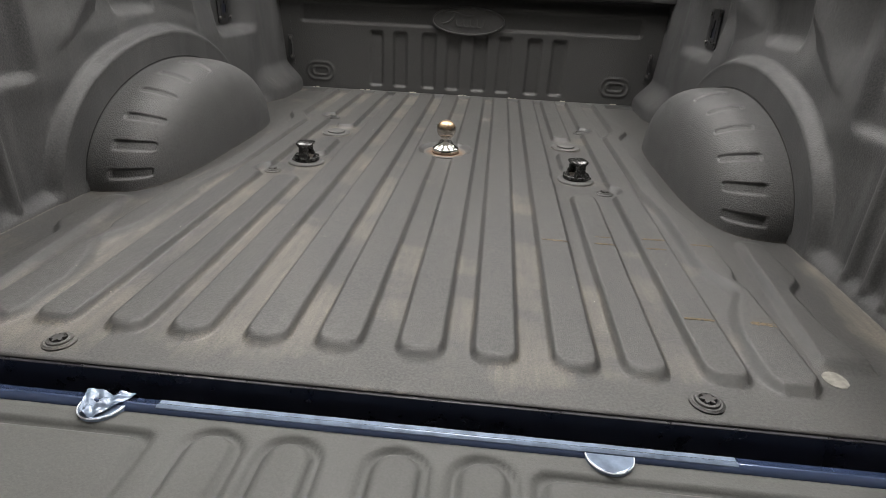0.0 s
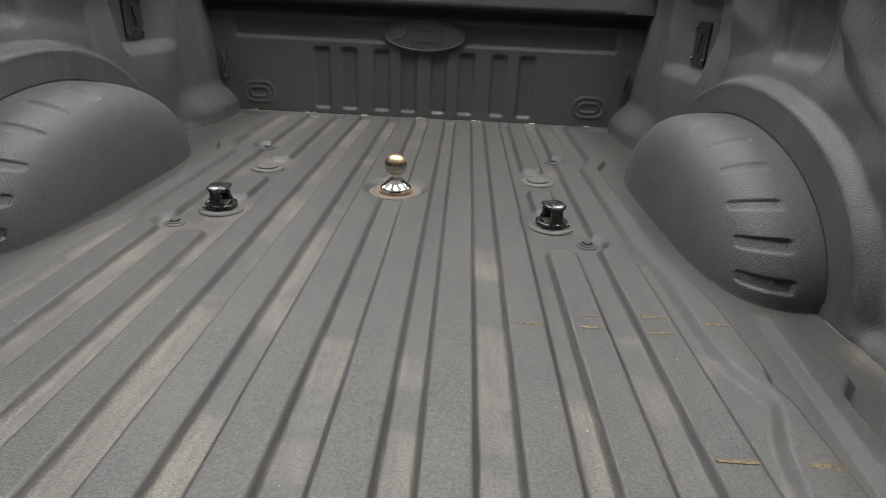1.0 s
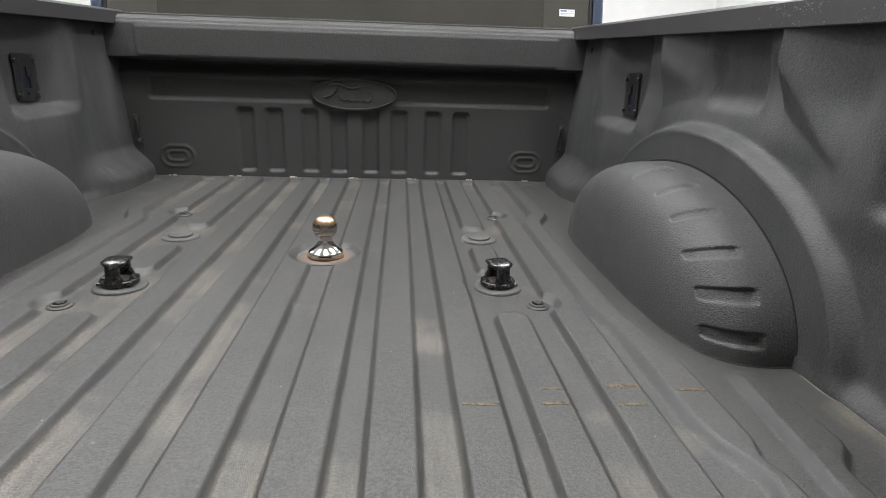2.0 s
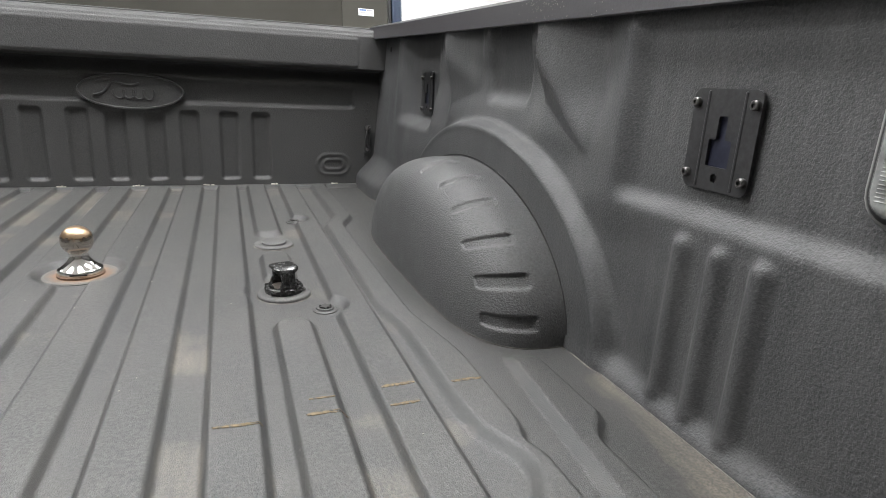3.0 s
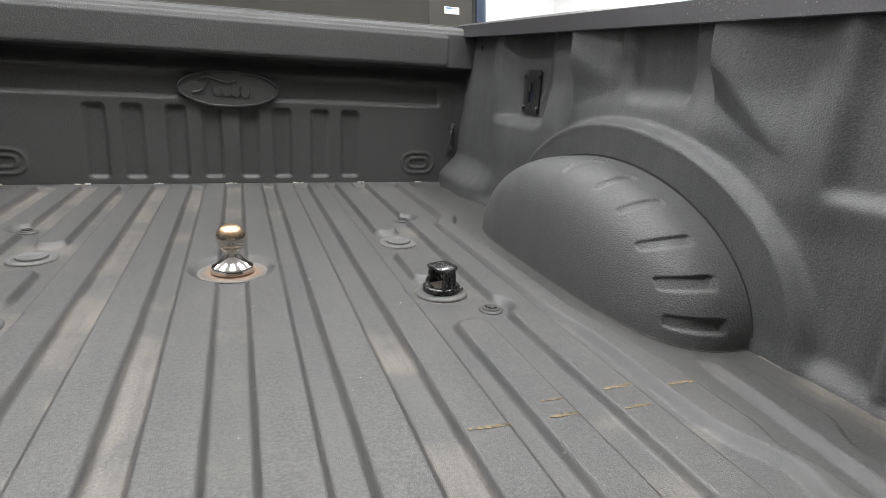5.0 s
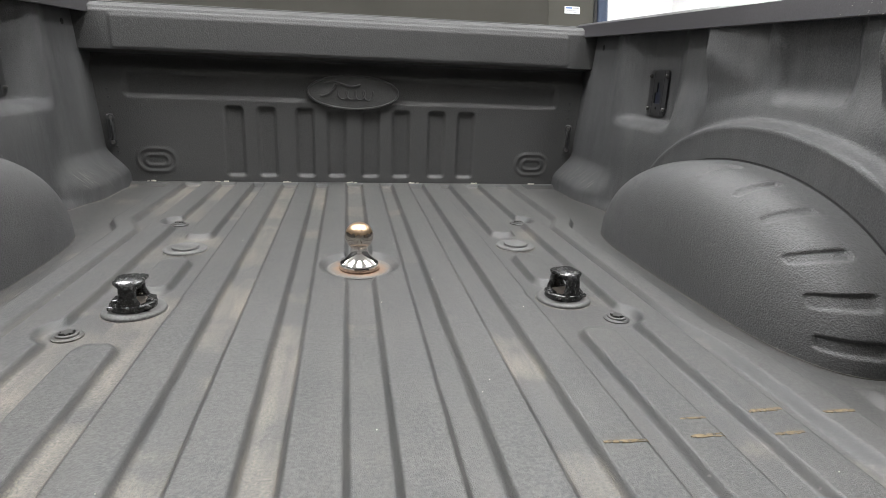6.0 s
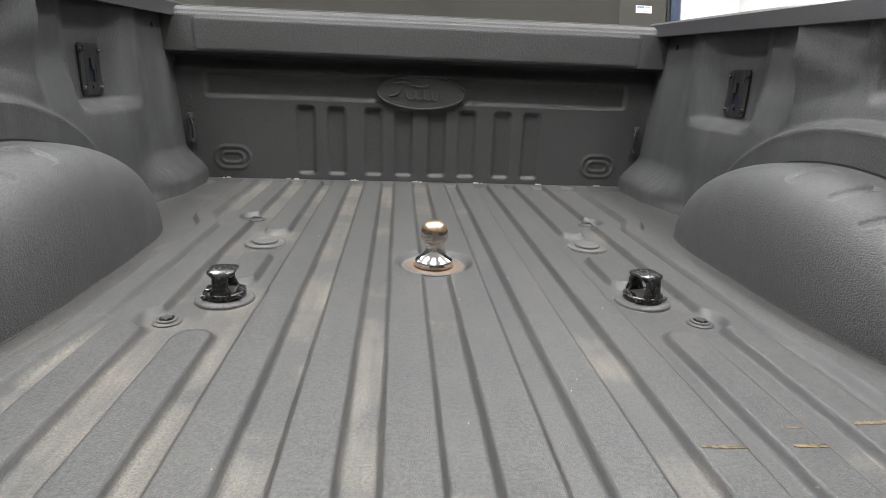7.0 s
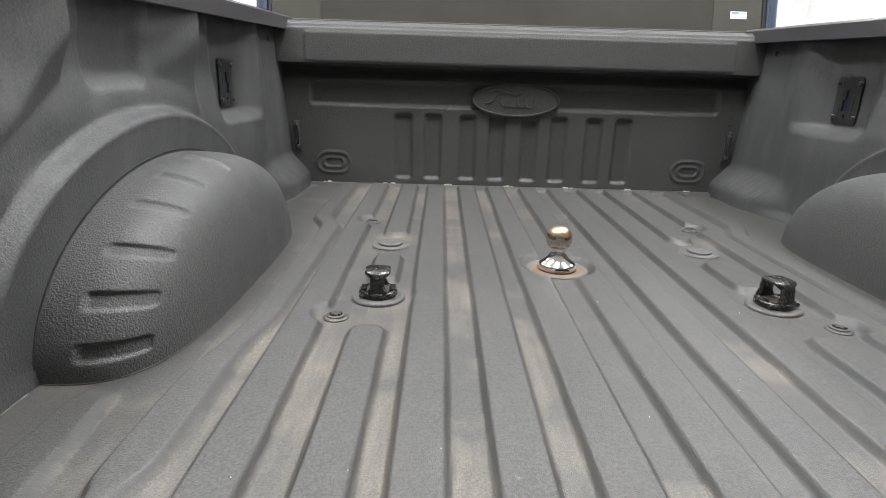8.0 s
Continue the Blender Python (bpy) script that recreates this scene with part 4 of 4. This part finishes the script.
# ---------------- cab behind the bed ----------------
def truck_cab():
    base = empty("truck_cab", (0, 2.16, 0))
    part("back_panel", block(0, 0.045, -0.05, 1.88, 0.06, 1.20, 0.02, 3), M_BLUE, base, "blue painted back panel")
    lean = pose(0, 0.0, 0.575, -12, 0, 0)
    bm = block(0, 0.02, 0.26, 1.80, 0.012, 0.54, 0.004)
    bmesh.ops.transform(bm, matrix=lean, verts=bm.verts[:])
    win = part("rear_window", bm, M_GLASS, base, "dark tinted rear window")
    for d in (-1, 1):
        bm = block(d * 0.812, 0.0125, 0.262, 0.178, 0.004, 0.53, 0.0015)
        bmesh.ops.transform(bm, matrix=lean, verts=bm.verts[:])
        part("side_pane", bm, M_GLASS_SIDE, win, "lighter fixed side pane")
    for x, z, sx, sz in ((0, 0.008, 1.84, 0.032), (0.909, 0.26, 0.012, 0.54), (-0.909, 0.26, 0.012, 0.54)):
        bm = block(x, 0.016, z, sx, 0.02, sz, 0.003)
        bmesh.ops.transform(bm, matrix=lean, verts=bm.verts[:])
        part("window_seal", bm, M_SEAL, win)
    bm = block(0.816, 0.0098, 0.083, 0.060, 0.001, 0.026)
    bmesh.ops.transform(bm, matrix=lean, verts=bm.verts[:])
    part("sticker", bm, M_PAPER, win, "white printed sticker")
    for x, z, w, h, mm in ((0.803, 0.0905, 0.026, 0.006, M_PRINT), (0.830, 0.0905, 0.024, 0.003, M_GREY_PRINT), (0.816, 0.081, 0.052, 0.0018, M_GREY_PRINT), (0.812, 0.0755, 0.042, 0.0018, M_GREY_PRINT)):
        bm = block(x, 0.0092, z, w, 0.001, h)
        bmesh.ops.transform(bm, matrix=lean, verts=bm.verts[:])
        part("print_bar", bm, mm, win)
    for s in (-1, 1):
        bm = block(s * 0.939, 0.05, 0.30, 0.044, 0.10, 0.62, 0.018, 4)
        bmesh.ops.transform(bm, matrix=lean, verts=bm.verts[:])
        part("pillar", bm, M_BLUE, base, "blue painted cab pillar", smooth=True)
    bm = block(0, 0.04, 0.60, 1.98, 0.16, 0.12, 0.03, 4)
    bmesh.ops.transform(bm, matrix=lean, verts=bm.verts[:])
    part("roof_edge", bm, M_BLUE, base, smooth=True)
    return tagged(base, "blue pickup cab with a dark tinted rear window", "truck cab")


truck_cab()

# ---------------- workshop round the truck ----------------
def room_slab(name, c, size, mat, label):
    ob = part(name, block(*c, *size), mat)
    return tagged(ob, label, name.split("_")[0], kind="structure")


RX, RY0, RY1, RZ0, RZ1 = 4.2, -4.5, 7.5, -0.92, 2.75
room_slab("ground", (0, 1.5, RZ0 - 0.05), (2 * RX + 0.4, RY1 - RY0 + 0.4, 0.1), M_CONCRETE, "grey concrete workshop floor")
room_slab("ceiling", (0, 1.5, RZ1 + 0.05), (2 * RX + 0.4, RY1 - RY0 + 0.4, 0.1), M_ROOM, "white workshop ceiling")
room_slab("room_wall_right", (RX + 0.1, 1.5, 0.915), (0.2, RY1 - RY0, RZ1 - RZ0), M_ROOM, "plain white workshop wall")
room_slab("room_wall_left", (-RX - 0.1, 1.5, 0.915), (0.2, RY1 - RY0, RZ1 - RZ0), M_ROOM, "plain white workshop wall")
room_slab("room_wall_front", (0, RY1 + 0.1, 0.915), (2 * RX + 0.4, 0.2, RZ1 - RZ0), M_ROOM, "plain white workshop wall")
# unseen wall, its dark grey chosen to cut the light bounced into the bed
room_slab("room_wall_rear", (0, RY0 - 0.1, 0.915), (2 * RX + 0.4, 0.2, RZ1 - RZ0), M_CONCRETE, "unseen grey rear wall, kept dark to cut bounced light")


def unseen_ceiling_light(x, y):
    base = empty("unseen_ceiling_light", (x, y, RZ1))
    part("housing", block(0, 0, -0.02, 0.68, 1.5, 0.04, 0.006), M_HOUSING, base)
    part("tube", block(0, 0, -0.046, 0.62, 1.44, 0.012, 0.004), M_TUBE, base, "glowing white diffuser")
    return tagged(base, "unseen white ceiling light panel with a glowing diffuser", "ceiling light", "ceiling lights")


# all out of view; the front three are added only to whiten the walls
for x, y in ((-1.5, 1.5), (1.5, 1.5), (0.0, 1.1), (-3.0, 4.6), (0.0, 4.6), (3.0, 4.6)):
    unseen_ceiling_light(x, y)

# ---------------- stains and chips, last ----------------
def blotch(name, x, y, w, h, mat, parent, seed, thick=0.0006, ragged=0.25, z=None, square=1.0, lean=0.0):
    """A thin ragged flake lying on the floor."""
    rnd = random.Random(seed)
    n = 36
    ring = []
    for k in range(n):
        a = 2 * math.pi * k / n
        q = 1 - ragged * rnd.random()
        c, d = math.cos(a), math.sin(a)
        ring.append((x + w / 2 * (abs(c) ** square) * math.copysign(1, c) * (1 - 0.1 * rnd.random()), y + lean * c * w / 2 + h / 2 * q * (abs(d) ** square) * math.copysign(1, d)))
    if z is None:
        zz = [float(floor_height(np.float64(px), np.float64(py))) for px, py in ring]
    else:
        zz = [z] * n
    top = max(zz) + thick + 0.0006
    verts = [(px, py, q + thick + 0.0006) for (px, py), q in zip(ring, zz)] + [(x, y, top)] + [(px, py, q - 0.001) for (px, py), q in zip(ring, zz)]
    faces = [(k, (k + 1) % n, n) for k in range(n)] + [(n + 1 + k, n + 1 + (k + 1) % n, (k + 1) % n, k) for k in range(n)]
    return mesh_object(name, verts, faces, mat, parent, smooth=False)


for k, (x, y, w, h) in enumerate(((0.494, 0.217, 0.050, 0.007), (0.596, 0.218, 0.046, 0.012), (0.590, 0.520, 0.046, 0.007), (0.490, 0.484, 0.042, 0.006),
                                  (0.494, 0.532, 0.050, 0.008), (0.392, 0.490, 0.054, 0.008), (0.287, 0.490, 0.058, 0.006), (0.390, 0.525, 0.036, 0.004))):
    blotch("rust_streak", x, y, w, h, M_STREAK, floor, 10 + k, thick=0.0002, ragged=0.45, square=0.55, lean=0.05 * math.sin(5.0 * k))
blotch("worn_patch", 0.648, 0.100, 0.034, 0.040, M_WORN, floor, 40, ragged=0.1)

rnd = random.Random(5)
for x in (-0.69, -0.46, -0.235, -0.005, 0.222, 0.445, 0.665):
    for j in range(4):
        blotch("sealer_chip", x + rnd.uniform(-0.018, 0.018), FRONT - 0.006 + rnd.uniform(-0.004, 0.001), rnd.uniform(0.006, 0.014), rnd.uniform(0.003, 0.006), M_CHIP, floor, rnd.randrange(999), thick=rnd.uniform(0.0015, 0.004), z=RIB)

# white scuffs on the rail cap's inner lip
caps = [o for o in scene.collection.objects if o.name.startswith("rail_cap")]
rnd = random.Random(8)
for cap in [c for c in caps if c.data.vertices[0].co.x > 0]:
    sgn = 1
    verts, faces = [], []
    for k in range(130):
        y = rnd.gauss(0.80, 0.045) if k < 115 else rnd.gauss(0.62, 0.02)
        h = rnd.choice((0.001, 0.018, 0.026, 0.030)) + rnd.uniform(-0.003, 0.006)
        a, b = rnd.uniform(0.0005, 0.0020), rnd.uniform(0.0003, 0.0011)
        f = len(verts)
        for i in range(6):
            t = math.pi * i / 3
            verts.append((sgn * (0.8103 + 0.0022 * h / 0.038), y + a * math.cos(t), rail_z(y) + h + b * math.sin(t)))
        verts.append((sgn * (0.8096 + 0.0022 * h / 0.038), y, rail_z(y) + h))
        faces += [(f + i, f + (i + 1) % 6, f + 6) for i in range(6)]
    ob = mesh_object("scuff_marks", verts, faces, M_WORN, cap, smooth=False, label="white scuff marks")
    ob["kind"] = "stuff"

# worn specks on the ridge of the right wall
rnd = random.Random(21)
verts, faces = [], []
for k in range(200):
    y, z = rnd.gauss(0.822, 0.012), rnd.uniform(0.39, 0.505)
    y -= max(0.0, 0.46 - z) * rnd.uniform(0.2, 1.1)
    if y > 0.842:
        continue
    a, b = rnd.uniform(0.0003, 0.0009), rnd.uniform(0.0004, 0.0020)
    f = len(verts)
    for i in range(6):
        t = math.pi * i / 3
        py, pz = y + a * math.cos(t), z + b * math.sin(t)
        verts.append((float(wall_x(np.float64(py), np.float64(pz))) - 0.0004, py, pz))
    verts.append((float(wall_x(np.float64(y), np.float64(z))) - 0.0009, y, z))
    faces += [(f + i, f + 6, f + (i + 1) % 6) for i in range(6)]
worn = mesh_object("worn_specks", verts, faces, M_BEAD, wall_right, smooth=False, label="pale worn specks")
worn["kind"] = "stuff"

# pale scrapes on the flared front corners
rnd = random.Random(51)
for s, wall in ((1, wall_right), (-1, wall_left)):
    verts, faces = [], []
    for k in range(26):
        y0, z0 = rnd.uniform(1.78, 2.04), rnd.uniform(0.02, 0.075)
        dy, dz, w = rnd.uniform(-0.035, -0.008), rnd.uniform(0.012, 0.045), rnd.uniform(0.0006, 0.0022)
        f = len(verts)
        for q in range(6):
            u = q / 5
            for side in (-1, 1):
                y = y0 + dy * u + side * w * math.sin(math.pi * (0.08 + 0.84 * u))
                z = z0 + dz * u
                verts.append((s * (float(wall_x(np.float64(y), np.float64(z))) - 0.0008), y, z))
        faces += [(f + 2 * q, f + 2 * q + 1, f + 2 * q + 3, f + 2 * q + 2) for q in range(5)]
    scrape = mesh_object("scrape_marks", verts, faces, M_SCRAPE, wall, smooth=False, label="pale dusty scrapes")
    scrape["kind"] = "stuff"

# crumbs lying on the floor
rnd = random.Random(33)
verts, faces = [], []
for k in range(34):
    x, y = rnd.uniform(-0.6, 0.6), rnd.uniform(0.05, 2.0)
    z = float(floor_height(np.float64(x), np.float64(y))) + 0.0006
    r = rnd.uniform(0.0005, 0.0013)
    f = len(verts)
    verts += [(x + r, y, z), (x - 0.4 * r, y + 0.9 * r, z), (x - 0.5 * r, y - 0.8 * r, z), (x, y, z + 1.3 * r)]
    faces += [(f, f + 1, f + 3), (f + 1, f + 2, f + 3), (f + 2, f, f + 3), (f, f + 2, f + 1)]
crumbs = mesh_object("crumbs", verts, faces, M_CHIP, smooth=False)
tagged(crumbs, "scattered pale crumbs of grit on the floor", "grit", kind="stuff")
